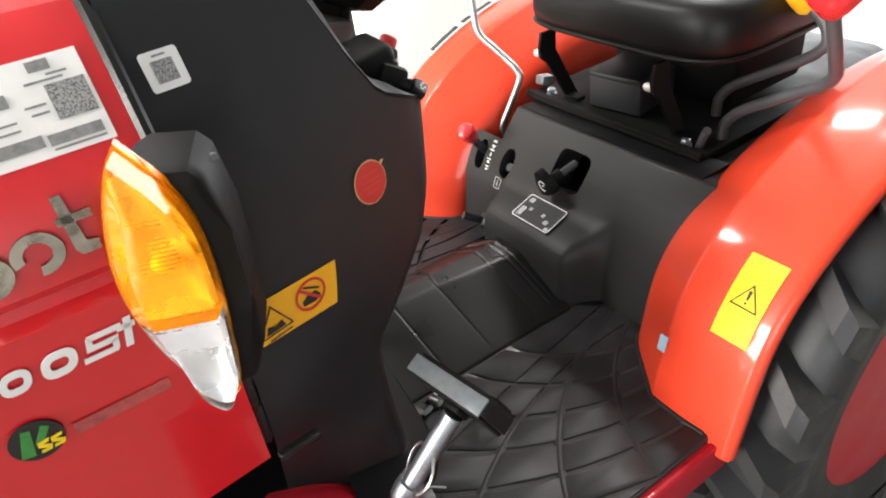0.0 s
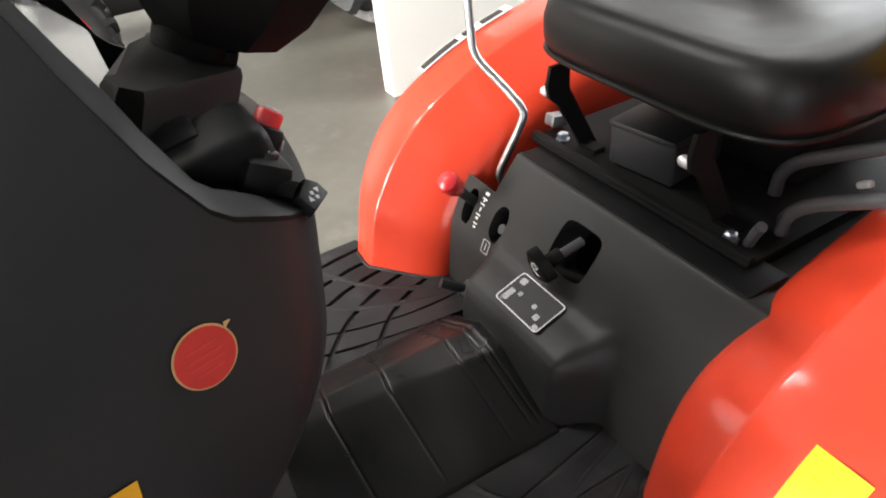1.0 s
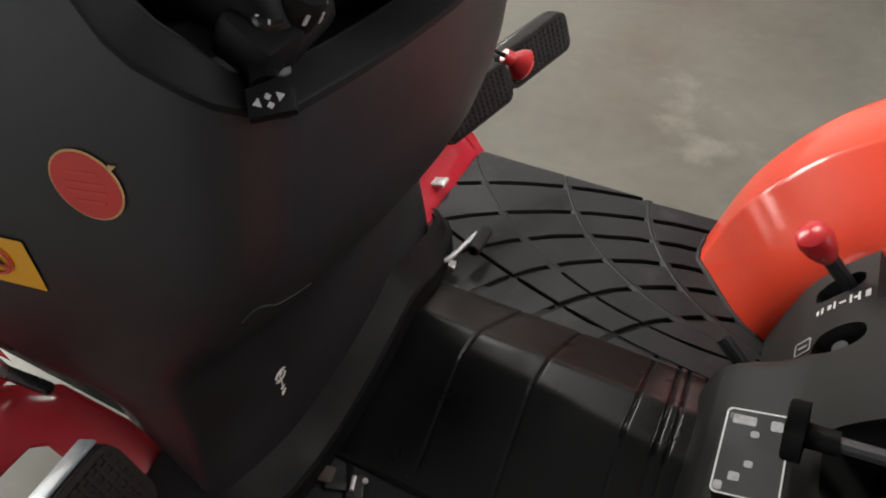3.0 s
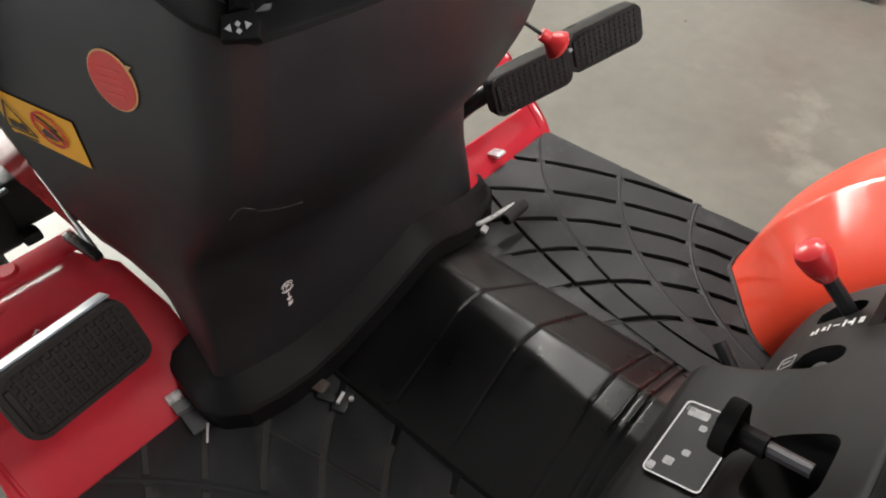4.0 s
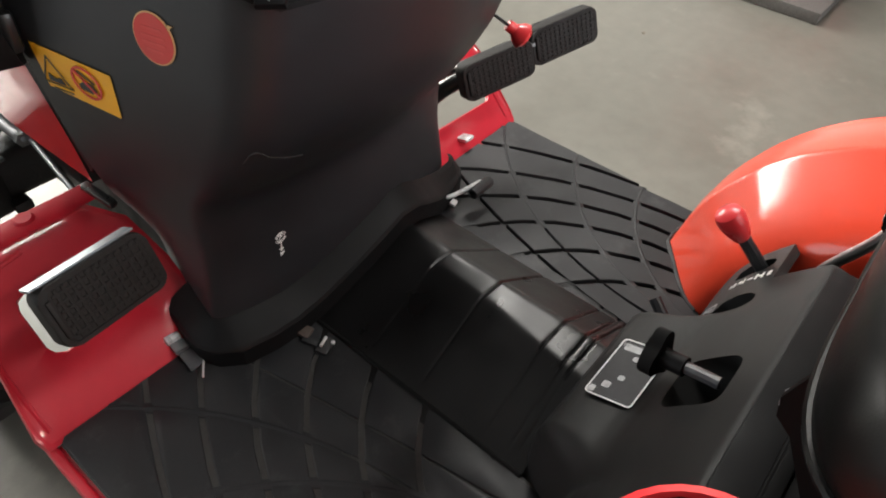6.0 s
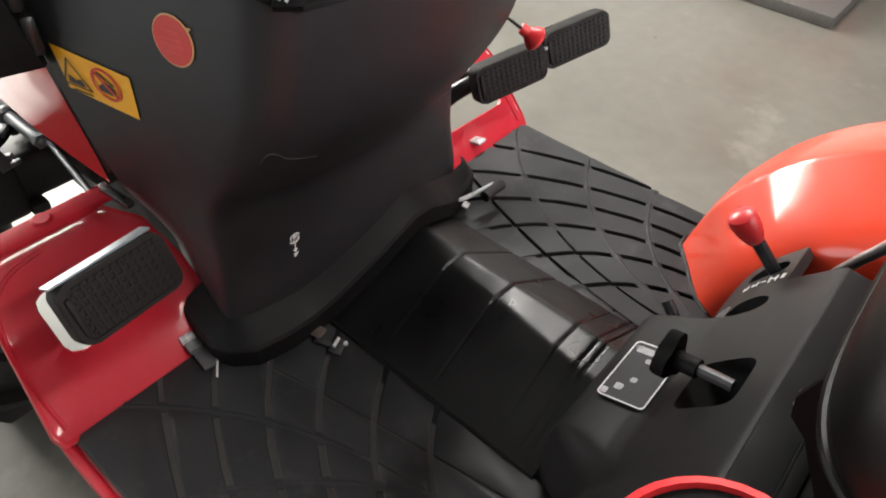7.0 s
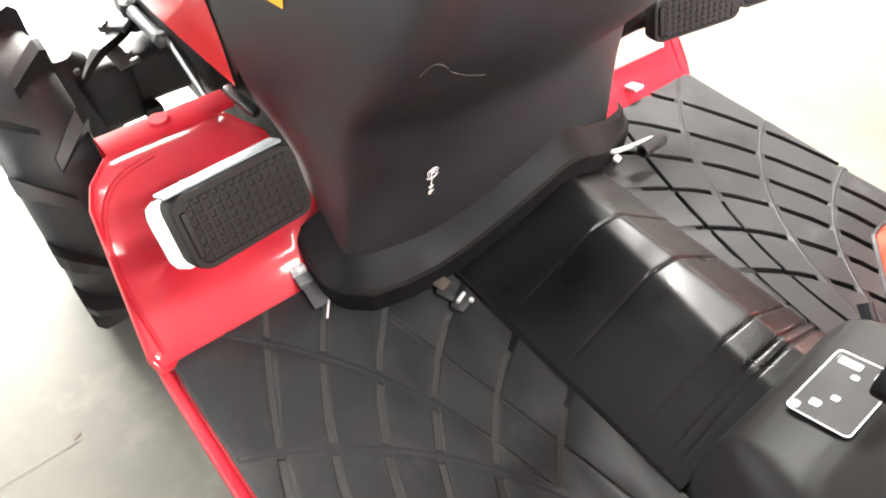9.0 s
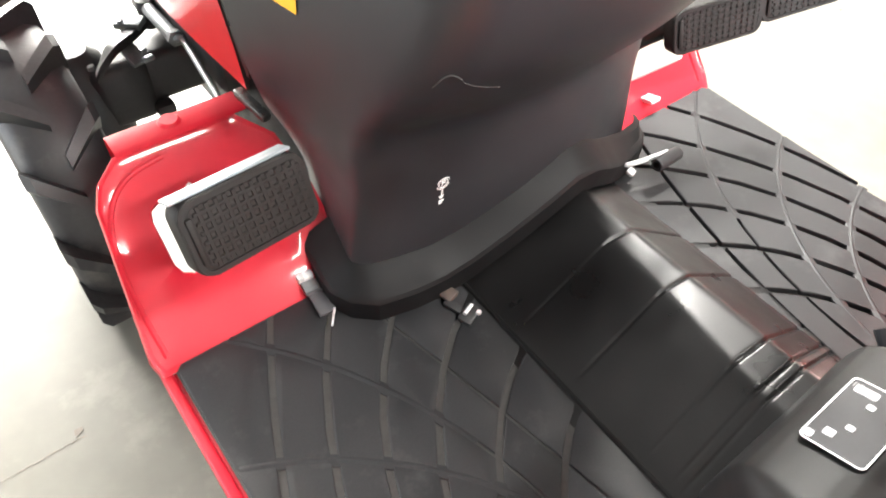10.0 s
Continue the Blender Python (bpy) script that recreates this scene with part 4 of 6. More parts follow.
    for bx, by in ((0.325, 0.195),) if s < 0 else ():
        bm = bmesh.new()
        lathe(bm, [(0.013, 0), (0.013, 0.004), (0.010, 0.007), (0.0, 0.007)], Matrix.Translation((s * bx, by, 0.660)), 16)
        part("bolt_head", bm, M_REDSTEEL, toe)
    bm = bmesh.new()
    prism(bm, [(s * x, y) for x, y in [(0.335, 0.172), (0.338, 0.176), (0.345, 0.172), (0.343, 0.170), (0.338, 0.1735)]], 0.0012, tm @ Matrix.Translation((0, 0, -0.0015)))
    part("paint_chip", bm, M_WHITE, toe)
    # pressed bead along the outer side
    bm = bmesh.new()
    bead = [(0.440, 0.018), (0.441, 0.06), (0.440, 0.11), (0.432, 0.155), (0.418, 0.185), (0.392, 0.206), (0.35, 0.212)] if s < 0 else [(0.436, 0.016), (0.440, 0.05), (0.446, 0.10)]
    tube(bm, [tm @ V(s * x, y, -0.0016) for x, y in bead], 0.0034, n=8, soft=2)
    part("pressed_bead", bm, M_REDSTEEL, toe)
    # clip tab at the front of the mat
    bm = bmesh.new()
    if s > 0:
        rbox(bm, (0.022, 0.007, 0.028), frame_of((0.318, 0.018, 0.535), (1, 0, 0), (0, 0.3, 1)), 0.003)
    else:
        rbox(bm, (0.020, 0.011, 0.012), frame_of((-0.273, 0.021, 0.531), (1, -0.12, 0), (0.12, 1, 0)), 0.003)
    part("tab", bm, M_GALV, toe, "bare metal tab")
    if s < 0:
        bm = bmesh.new()
        rbox(bm, (0.019, 0.016, 0.008), frame_of((-0.2735, 0.007, 0.528), (1, -0.12, 0), (0.12, 1, 0)), 0.002)
        br = part("bracket", bm, M_GREYMETAL, toe, "dull metal bracket")
        bm = bmesh.new()
        rbox(bm, (0.020, 0.034, 0.004), frame_of((-0.2735, -0.018, 0.5265), (1, -0.12, 0), (0.12, 1, 0.03)), 0.0015)
        rbox(bm, (0.020, 0.003, 0.008), frame_of((-0.2735, -0.001, 0.5290), (1, -0.12, 0), (0, 0.2, 1)), 0.001)
        part("plate", bm, M_BLUEGREY, br, "bluish steel plate")
        bm = bmesh.new()
        tube(bm, [(-0.267, -0.034, 0.5285), (-0.273, -0.042, 0.5285), (-0.281, -0.052, 0.5265)], 0.0013, n=6, soft=1)
        part("wire", bm, M_GALV, br)

# tunnel between the mats, with narrow cross grooves
CUTS = ((-0.167, 0.17), (-0.251, 0.12), (-0.353, 0.05), (-0.386, 0.02), (-0.398, 0.02))
bm = bmesh.new()
rows = []
for i in range(281):
    y = -0.045 - 0.375 * i / 280
    row = []
    for k in range(73):
        x = -0.150 + 0.320 * k / 72
        z = tunnel_z(x, y)
        r = ridge_x(y)
        cutz = 0.0
        for yc, lean in CUTS:
            yy = yc - lean * max(0, x - r) - 0.06 * max(0, r - x)
            deep = 0.0024 * sm(r - 0.01, r + 0.004, x) + 0.0008 * sm(-0.120, -0.09, x)
            cutz += deep * math.exp(-((y - yy) / 0.0017) ** 2)
        row.append((x, y, z - cutz))
    rows.append(row)
loft(bm, rows)
part("tunnel_cover", bm, M_TUNNEL, TR, "black rubber cover over the central tunnel with narrow cross grooves", angle=40)
# dark seam where the left mat meets the tunnel
bm = bmesh.new()
tube(bm, [(-0.1235, -0.05, 0.5205), (-0.1235, -0.42, 0.5205)], 0.0030, n=8, soft=0)
part("mat_seam", bm, M_DARK, TR, "dark rubber seam along the tunnel's foot")
bm = bmesh.new()
rbox(bm, (0.026, 0.018, 0.007), frame_of((-0.148, -0.126, 0.5245), (0.9, 0.35, 0.1), (-0.35, 0.9, 0.1)), 0.003)
rbox(bm, (0.010, 0.026, 0.005), frame_of((-0.155, -0.108, 0.5240), (0.9, 0.35, 0.1), (-0.35, 0.9, 0.1)), 0.002)
fs = part("mat_fastener", bm, M_IRON, TR, "dark metal fastener with a bright pin by the tunnel")
bm = bmesh.new()
tube(bm, [(-0.155, -0.126, 0.5305), (-0.141, -0.121, 0.5310)], 0.0024, n=8, soft=0)
lathe(bm, [(0.003, 0), (0.003, 0.003), (0, 0.0035)], Matrix.Translation((-0.140, -0.133, 0.5275)), 10)
part("pin", bm, M_GALV, fs)
bm = bmesh.new()
rbox(bm, (0.017, 0.021, 0.006), frame_of((-0.151, -0.090, 0.527), (0.95, 0.2, 0.2), (-0.2, 0.95, 0)), 0.002)
part("brown_clip", bm, mat("brown_rusty_steel", (0.06, 0.045, 0.038), 0.6, vary=0.3, scale=80, bump=0.2), fs, "small brown clip at the flange")

# parking brake hook beside the cowl
bm = bmesh.new()
rbox(bm, (0.012, 0.004, 0.022), frame_of((0.150, -0.063, 0.536), (1, 0.5, 0), (0, 0, 1)), 0.0015)
rbox(bm, (0.013, 0.010, 0.005), frame_of((0.171, -0.078, 0.536), (1, 0.3, 0), (-0.3, 1, 0.3)), 0.0015)
tube(bm, [(0.170, -0.040, 0.546), (0.162, -0.060, 0.550), (0.159, -0.072, 0.550), (0.172, -0.079, 0.552), (0.222, -0.091, 0.556)], 0.0036, n=8, soft=1)
hk = part("lock_hook", bm, M_GALV, TR, "bent steel hook with a rubber sleeve")
bm = bmesh.new()
g0, g1 = V(0.189, -0.100, 0.555), V(0.234, -0.100, 0.556)
gq = (g0 - g1).to_track_quat('Z', 'Y').to_matrix().to_4x4()
gq.translation = g1
lathe(bm, [(0.0, 0.0), (0.0075, 0.0005), (0.0092, 0.003), (0.0092, 0.0445), (0.0082, 0.0455), (0.0052, 0.0455), (0.0050, 0.030), (0.0, 0.030)], gq, 16, cap=False)
part("grip", bm, M_RUBBER, hk, "hollow black rubber sleeve")

# --- pedals ---
def pedal(name, o, u, v, w, h, label):
    m = frame_of(o, u, v)
    bm = bmesh.new()
    prism(bm, rrect(w, h, 0.013), 0.020, m @ Matrix.Translation((0, 0, -0.022)), 0.004)
    ped = part(name, bm, M_PAD, TR, label)
    bm = bmesh.new()
    ringplate(bm, rrect(w * 0.985, h * 0.97, 0.013), rrect(w * 0.90, h * 0.84, 0.008), 0.002, m @ Matrix.Translation((0, 0, -0.0025)))
    part("pad_edge", bm, M_PAD, ped)
    bm = bmesh.new()
    nx, ny = 12, 6
    for i in range(nx):
        for j in range(ny):
            cx = (i + 0.5) / nx * w * 0.82 - w * 0.41 + w * 0.03
            cy = (j + 0.5) / ny * h * 0.74 - h * 0.37
            if j == 0:
                rbox(bm, (w * 0.82 / nx * 0.50, h * 0.80, 0.0026), m @ Matrix.Translation((cx, 0, -0.0010)), 0.0006, 1)
            if i == 0:
                rbox(bm, (w * 0.84, h * 0.74 / ny * 0.46, 0.0024), m @ Matrix.Translation((w * 0.03, cy, -0.0010)), 0.0006, 1)
    part("tread_lattice", bm, M_PAD, ped)
    bm = bmesh.new()
    prism(bm, rrect(w * 0.87, h * 0.80, 0.006), 0.0005, m @ Matrix.Translation((w * 0.02, 0, -0.0014)))
    part("pit_floor", bm, M_PAD, ped)
    bm = bmesh.new()
    rbox(bm, (0.006, h * 0.62, 0.005), m @ Matrix.Translation((-w * 0.43, 0, 0.0)), 0.002, 2)
    part("end_bar", bm, M_PAD, ped)
    return ped, m


A, B, C, D = V(-0.292, -0.052, 0.781), V(-0.284, -0.072, 0.725), V(-0.397, -0.092, 0.735), V(-0.400, -0.060, 0.784)
cu, cv = (D - A + (C - B)) * 0.5, (A - B + (D - C)) * 0.5
cen = (A + B + C + D) / 4
cl, cm = pedal("clutch_pedal", cen, -cu, cv, 0.114, 0.064, "clutch pedal with studded black rubber pad")
bm = bmesh.new()
rbox(bm, (0.104, 0.052, 0.004), cm @ Matrix.Translation((0, 0, -0.0242)), 0.0015)
rbox(bm, (0.022, 0.026, 0.008), cm @ Matrix.Translation((-0.004, -0.004, -0.029)), 0.003)
part("back_plate", bm, M_DASH, cl, "black plate behind the pad")
bm = bmesh.new()
rbox(bm, (0.108, 0.003, 0.019), cm @ Matrix.Translation((-0.002, 0.0336, -0.0150)), 0.001)
part("top_strip", bm, M_STRIP, cl, "bare steel strip along the upper edge of the pad")
bm = bmesh.new()
arm0 = cm @ V(-0.004, -0.004, -0.034)
arm1 = V(-0.322, 0.060, 0.590)
tube(bm, [arm0, arm0.lerp(arm1, 0.5), arm1], 0.0115, n=14, soft=1)
part("arm", bm, M_ZINC, cl, "zinc plated tubular pedal arm")
ad = (arm1 - arm0).normalized()
sd = ad.cross(V(0, 0, 1)).normalized()
bm = bmesh.new()
c0 = arm0.lerp(arm1, 0.42)
for s in (-1, 1):
    tube(bm, [c0 + sd * s * 0.008 - ad * 0.024, c0 + sd * s * 0.026 - ad * 0.010, c0 + sd * s * 0.026 + ad * 0.014, c0 + sd * s * 0.012 + ad * 0.030], 0.0019, n=6, soft=1)
tube(bm, [c0 - sd * 0.020 + ad * 0.026, c0 + sd * 0.020 + ad * 0.028], 0.0028, n=6, soft=0)
part("spring_clip", bm, M_CHROME, cl, "bright wire spring clip on the arm")
bm = bmesh.new()
lathe(bm, [(0.015, -0.012), (0.016, 0.0), (0.015, 0.012)], frame_of(arm0.lerp(arm1, 0.62), sd, ad.cross(sd)), 16)
part("collar", bm, M_ZINC, cl)

bu, bv = V(0.110, -0.035, 0.016), V(-0.028, 0.026, 0.057)
for k, (o, arm_end) in enumerate(((V(0.299, -0.053, 0.704), V(0.225, 0.06, 0.60)), (V(0.422, -0.087, 0.728), V(0.27, 0.10, 0.60)))):
    pd, m = pedal("brake_pedal", o, bu, bv, 0.129, 0.058, "brake pedal with studded black rubber pad")
    bm = bmesh.new()
    rbox(bm, (0.112, 0.044, 0.012), m @ Matrix.Translation((0, 0.006, -0.028)), 0.004)
    part("back_plate", bm, M_GLOSS, pd)
    bm = bmesh.new()
    p0 = m @ V(-0.03, 0.0, -0.03)
    tube(bm, [p0, p0.lerp(arm_end, 0.4) + V(-0.02, 0, 0.015), arm_end], 0.013, n=12, soft=2)
    part("arm", bm, M_GLOSS, pd, "black painted tubular pedal arm")
bm = bmesh.new()
lk = frame_of((0.3605, -0.070, 0.716), bu, bv)
tube(bm, [lk @ V(-0.012, 0.012, -0.006), lk @ V(0.012, 0.012, -0.006)], 0.005, n=8, soft=0)
part("pedal_latch", bm, M_GREYMETAL, TR, "bright latch joining the two brake pedals")

# red pull knob on a thin rod at the side of the cowl
K0, K1 = V(0.168, -0.112, 0.866), V(0.190, -0.140, 0.842)
bm = bmesh.new()
tube(bm, [K0 + (K0 - K1) * 0.6, K1], 0.0022, n=8, soft=0)
pk = part("pull_knob", bm, M_GLOSS, TR, "red mushroom pull knob on a thin black rod")
bm = bmesh.new()
kq = (K1 - K0).to_track_quat('Z', 'Y').to_matrix().to_4x4()
kq.translation = K1
lathe(bm, [(0.0, -0.014), (0.007, -0.014), (0.0075, -0.004), (0.014, 0.004), (0.0165, 0.010), (0.012, 0.015), (0.0, 0.016)], kq, 20)
part("knob", bm, M_KNOBRED, pk)

# --- seat console ---
LOBE = [(-0.412, 0.505), (-0.414, 0.56), (-0.417, 0.598), (-0.427, 0.620), (-0.450, 0.632), (-0.488, 0.645), (-0.502, 0.660), (-0.535, 0.705), (-0.568, 0.7425), (-0.573, 0.748), (-0.580, 0.7485), (-0.60, 0.745), (-0.63, 0.740)]
SIDE = [(-0.470, 0.505), (-0.476, 0.56), (-0.482, 0.598), (-0.488, 0.622), (-0.494, 0.636), (-0.500, 0.650), (-0.510, 0.668), (-0.537, 0.706), (-0.568, 0.7425), (-0.573, 0.748), (-0.580, 0.7485), (-0.60, 0.745), (-0.63, 0.740)]


def resample(pts, n):
    pts = [Vector((p[0], p[1], 0)) for p in pts]
    pts = chaikin(pts, 1)
    d = [0]
    for a, b in zip(pts, pts[1:]):
        d.append(d[-1] + (b - a).length)
    o = []
    for i in range(n):
        t = d[-1] * i / (n - 1)
        k = max(j for j in range(len(d)) if d[j] <= t + 1e-9)
        k = min(k, len(pts) - 2)
        o.append(pts[k].lerp(pts[k + 1], (t - d[k]) / max(1e-9, d[k + 1] - d[k])))
    return o


NS = 112
lobe_r, side_r = resample(LOBE, NS), resample(SIDE, NS)
XS = [-0.275 + 0.52 * i / 208 for i in range(209)]


def console_pt(x, j):
    w = sm(-0.150, -0.100, x) * (1 - sm(0.095, 0.135, x))
    p = side_r[j].lerp(lobe_r[j], w)
    return V(x, p.x, p.y)


bm = bmesh.new()
g = loft(bm, [[console_pt(x, j) for j in range(NS)] for x in XS])


def opening(x0, x1, z0, z1, depth, shape):
    """Cut an opening in the sloping panel, true its edge to a rounded outline and give it walls."""
    cx, hx, cz, hz = (x0 + x1) / 2, (x1 - x0) / 2, (z0 + z1) / 2, (z1 - z0) / 2
    doomed = []
    for f in bm.faces:
        c = f.calc_center_median()
        if c.y < -0.492 and abs((c.x - cx) / hx) ** shape + abs((c.z - cz) / hz) ** shape < 1:
            doomed.append(f)
    bmesh.ops.delete(bm, geom=doomed, context='FACES')
    bnd = [e for e in bm.edges if len(e.link_faces) == 1 and x0 - 0.012 < (e.verts[0].co.x + e.verts[1].co.x) / 2 < x1 + 0.012
           and z0 - 0.012 < (e.verts[0].co.z + e.verts[1].co.z) / 2 < z1 + 0.012 and -0.27 < e.verts[0].co.x < 0.24]
    for v in {v for e in bnd for v in e.verts}:
        u, w = (v.co.x - cx) / hx, (v.co.z - cz) / hz
        k = (abs(u) ** shape + abs(w) ** shape) ** (-1 / shape)
        dz = w * (k - 1) * hz
        v.co += V(u * (k - 1) * hx, -0.855 * dz, dz)
    r = bmesh.ops.extrude_edge_only(bm, edges=bnd)
    vs = [v for v in r["geom"] if isinstance(v, bmesh.types.BMVert)]
    bmesh.ops.translate(bm, verts=vs, vec=depth)


opening(-0.050, 0.024, 0.668, 0.724, V(0, -0.05, -0.03), 5)
opening(0.118, 0.152, 0.640, 0.690, V(0, -0.05, -0.03), 2.4)
opening(0.200, 0.226, 0.634, 0.686, V(0, -0.05, -0.03), 2.6)
# the upper right corner is cut away for the bent lever; the cut edge is turned back
bmesh.ops.delete(bm, geom=[f for f in bm.faces if f.calc_center_median().x > 0.1715 and f.calc_center_median().z > 0.697 and f.calc_center_median().y > -0.64], context='FACES')
bnd = [e for e in bm.edges if len(e.link_faces) == 1 and min(v.co.x for v in e.verts) > 0.168 and min(v.co.z for v in e.verts) > 0.690]
r = bmesh.ops.extrude_edge_only(bm, edges=bnd)
bmesh.ops.translate(bm, verts=[v for v in r["geom"] if isinstance(v, bmesh.types.BMVert)], vec=V(0, -0.010, -0.010))
con = part("seat_console", bm, M_CONSOLE, TR, "grained black plastic console under the seat front", angle=50)
# added dark board behind the openings, in place of the shade inside
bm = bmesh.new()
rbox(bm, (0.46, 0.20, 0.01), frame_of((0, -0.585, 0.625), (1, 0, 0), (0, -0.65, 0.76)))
part("console_shade_board", bm, M_DARK, con)

bm = bmesh.new()
rbox(bm, (0.410, 0.064, 0.006), Matrix.Translation((-0.037, -0.609, 0.7475)), 0.0015)
part("console_top", bm, M_DASH, con, "dull black top strip of the console")
bm = bmesh.new()
rbox(bm, (0.066, 0.26, 0.016), Matrix.Translation((-0.242, -0.755, 0.7345)), 0.003)
rbox(bm, (0.012, 0.26, 0.20), Matrix.Translation((-0.270, -0.755, 0.640)), 0.003)
part("side_cover", bm, M_CONSOLE, con, "black plastic side cover of the console")
# plaque with printed fields
pa = (V(0.037, -0.489, 0.646) + V(-0.054, -0.487, 0.646) + V(-0.053, -0.436, 0.628) + V(0.038, -0.436, 0.628)) / 4
pmx = frame_of(pa, (1, 0, 0), (0, 1, -0.34)) @ Matrix.Translation((0, 0, 0.0022))
bm = bmesh.new()
prism(bm, rrect(0.092, 0.054, 0.005), 0.0010, pmx)
pq = part("plaque", bm, M_PLAQUE, con, "grey instruction plaque with a thin white border")
bm = bmesh.new()
ringplate(bm, rrect(0.0925, 0.0545, 0.0055), rrect(0.0895, 0.0515, 0.0045), 0.0006, pmx @ Matrix.Translation((0, 0, 0.0010)))
part("border", bm, M_WHITE, pq)
for x, y, w, h in ((-0.0385, 0.0215, 0.009, 0.007), (-0.027, 0.0105, 0.009, 0.009), (-0.012, 0.001, 0.007, 0.007), (0.034, 0.011, 0.010, 0.020), (0.020, 0.0005, 0.007, 0.007),
                   (0.033, -0.016, 0.011, 0.010)):
    bm = bmesh.new()
    prism(bm, rrect(w, h, 0.002, 3), 0.0005, pmx @ Matrix.Translation((x, y, 0.0010)))
    part("print_field", bm, M_PLAQUEINK, pq)
bm = bmesh.new()
for k in range(4):
    rbox(bm, (0.006, 0.0012, 0.0004), pmx @ Matrix.Translation((0.037, 0.023 - 0.0022 * k, 0.0013)))
part("print_bar", bm, M_PRINT, pq)

# flow dial: a lobed knob on a rod
dk, ds = V(-0.007, -0.482, 0.690), V(-0.012, -0.545, 0.706)
dq = (dk - ds).to_track_quat('Z', 'Y').to_matrix().to_4x4()
dq.translation = dk
bm = bmesh.new()
lob = [((0.023 + 0.005 * math.cos(3 * a)) * math.cos(a), (0.023 + 0.005 * math.cos(3 * a)) * math.sin(a)) for a in [2 * math.pi * k / 36 for k in range(36)]]
prism(bm, lob, 0.015, dq @ Matrix.Translation((0, 0, -0.006)), 0.003)
lathe(bm, [(0.010, -0.024), (0.011, -0.006)], dq, 14)
dial = part("dial_knob", bm, M_DARK, TR, "black lobed dial knob on a short rod")
bm = bmesh.new()
tube(bm, [dk - (dk - ds).normalized() * 0.015, ds], 0.0065, n=10, soft=0)
part("rod", bm, M_BLUEGREY, dial)
bm = bmesh.new()
tube(bm, [dk - (dk - ds).normalized() * 0.010, dk - (dk - ds).normalized() * 0.030], 0.0105, n=14, soft=0)
part("collar", bm, M_DASH, dial)
bm = bmesh.new()
aro = [(0.011 * math.cos(radians(40 + 250 * i / 12)), 0.011 * math.sin(radians(40 + 250 * i / 12))) for i in range(13)]
ari = [(0.0085 * math.cos(radians(40 + 250 * i / 12)), 0.0085 * math.sin(radians(40 + 250 * i / 12))) for i in range(13)]
prism(bm, aro + ari[::-1], 0.0006, dq @ Matrix.Translation((0, 0, 0.009)))
prism(bm, [(-0.003, -0.003), (0.004, 0.002), (0.001, 0.004)], 0.0006, dq @ Matrix.Translation((0, 0, 0.009)))
part("dial_mark", bm, M_WHITE, dial)

# printed scale beside the lever slot, drawn as bars, and a small pictogram
for k, (z, w, h) in enumerate(((0.690, 0.009, 0.005), (0.6825, 0.011, 0.0022), (0.679, 0.0025, 0.005), (0.6745, 0.011, 0.0022), (0.667, 0.0025, 0.007), (0.660, 0.010, 0.0022), (0.654, 0.006, 0.004), (0.646, 0.009, 0.0022), (0.641, 0.006, 0.003))):
    j = min(range(NS), key=lambda q: abs(console_pt(0.187, q).z - z))
    p = console_pt(0.187, j)
    t = (console_pt(0.187, min(NS - 1, j + 1)) - console_pt(0.187, j - 1)).normalized()
    bm = bmesh.new()
    rbox(bm, (w, h, 0.0006), frame_of(p, (-1, 0, 0), t) @ Matrix.Translation((0.002, 0, 0.0008)))
    part("scale_bar", bm, M_WHITE, con)
j = min(range(NS), key=lambda q: abs(console_pt(0.145, q).z - 0.628))
p = console_pt(0.145, j)
t = (console_pt(0.145, j + 1) - console_pt(0.145, j - 1)).normalized()
bm = bmesh.new()
ringplate(bm, rrect(0.018, 0.022, 0.003), rrect(0.015, 0.019, 0.002), 0.0006, frame_of(p, (-1, 0, 0), t) @ Matrix.Translation((0, 0, 0.0006)))
rbox(bm, (0.002, 0.012, 0.0006), frame_of(p, (-1, 0, 0), t) @ Matrix.Translation((0, 0, 0.0009)))
part("pictogram", bm, M_PLAQUEINK, con)

# lever with red knob
bm = bmesh.new()
tube(bm, [(0.214, -0.535, 0.645), (0.206, -0.500, 0.684), (0.195, -0.476, 0.714)], 0.0080, n=10, soft=1)
rl = part("range_lever", bm, M_BLACK, TR, "short black lever with a red knob")
bm = bmesh.new()
q = V(-0.28, 0.55, 0.72).to_track_quat('Z', 'Y').to_matrix().to_4x4()
q.translation = V(0.196, -0.478, 0.710)
lathe(bm, [(0.0, -0.002), (0.010, -0.002), (0.0125, 0.004), (0.0155, 0.016), (0.0170, 0.030), (0.0150, 0.039), (0.009, 0.043), (0.0, 0.044)], q, 20)
part("knob", bm, M_KNOBRED, rl)
bm = bmesh.new()
lathe(bm, [(0.008, 0), (0.008, 0.014), (0.006, 0.018), (0.0, 0.018)], frame_of((0.136, -0.515, 0.655), (1, 0, 0), (0, -0.64, 0.77)), 14)
part("plug", bm, M_BLUEGREY, con, "grey bolt head in the round opening")
bm = bmesh.new()
tube(bm, [(0.150, -0.47, 0.545), (0.158, -0.445, 0.560), (0.170, -0.420, 0.575)], 0.008, n=10, soft=1)
rbox(bm, (0.03, 0.03, 0.03), frame_of((0.150, -0.462, 0.548), (1, 0.3, 0), (0, 0.5, 0.8)), 0.006)
part("pedal_stub", bm, M_BLACK, TR, "short black lever stub beside the console")

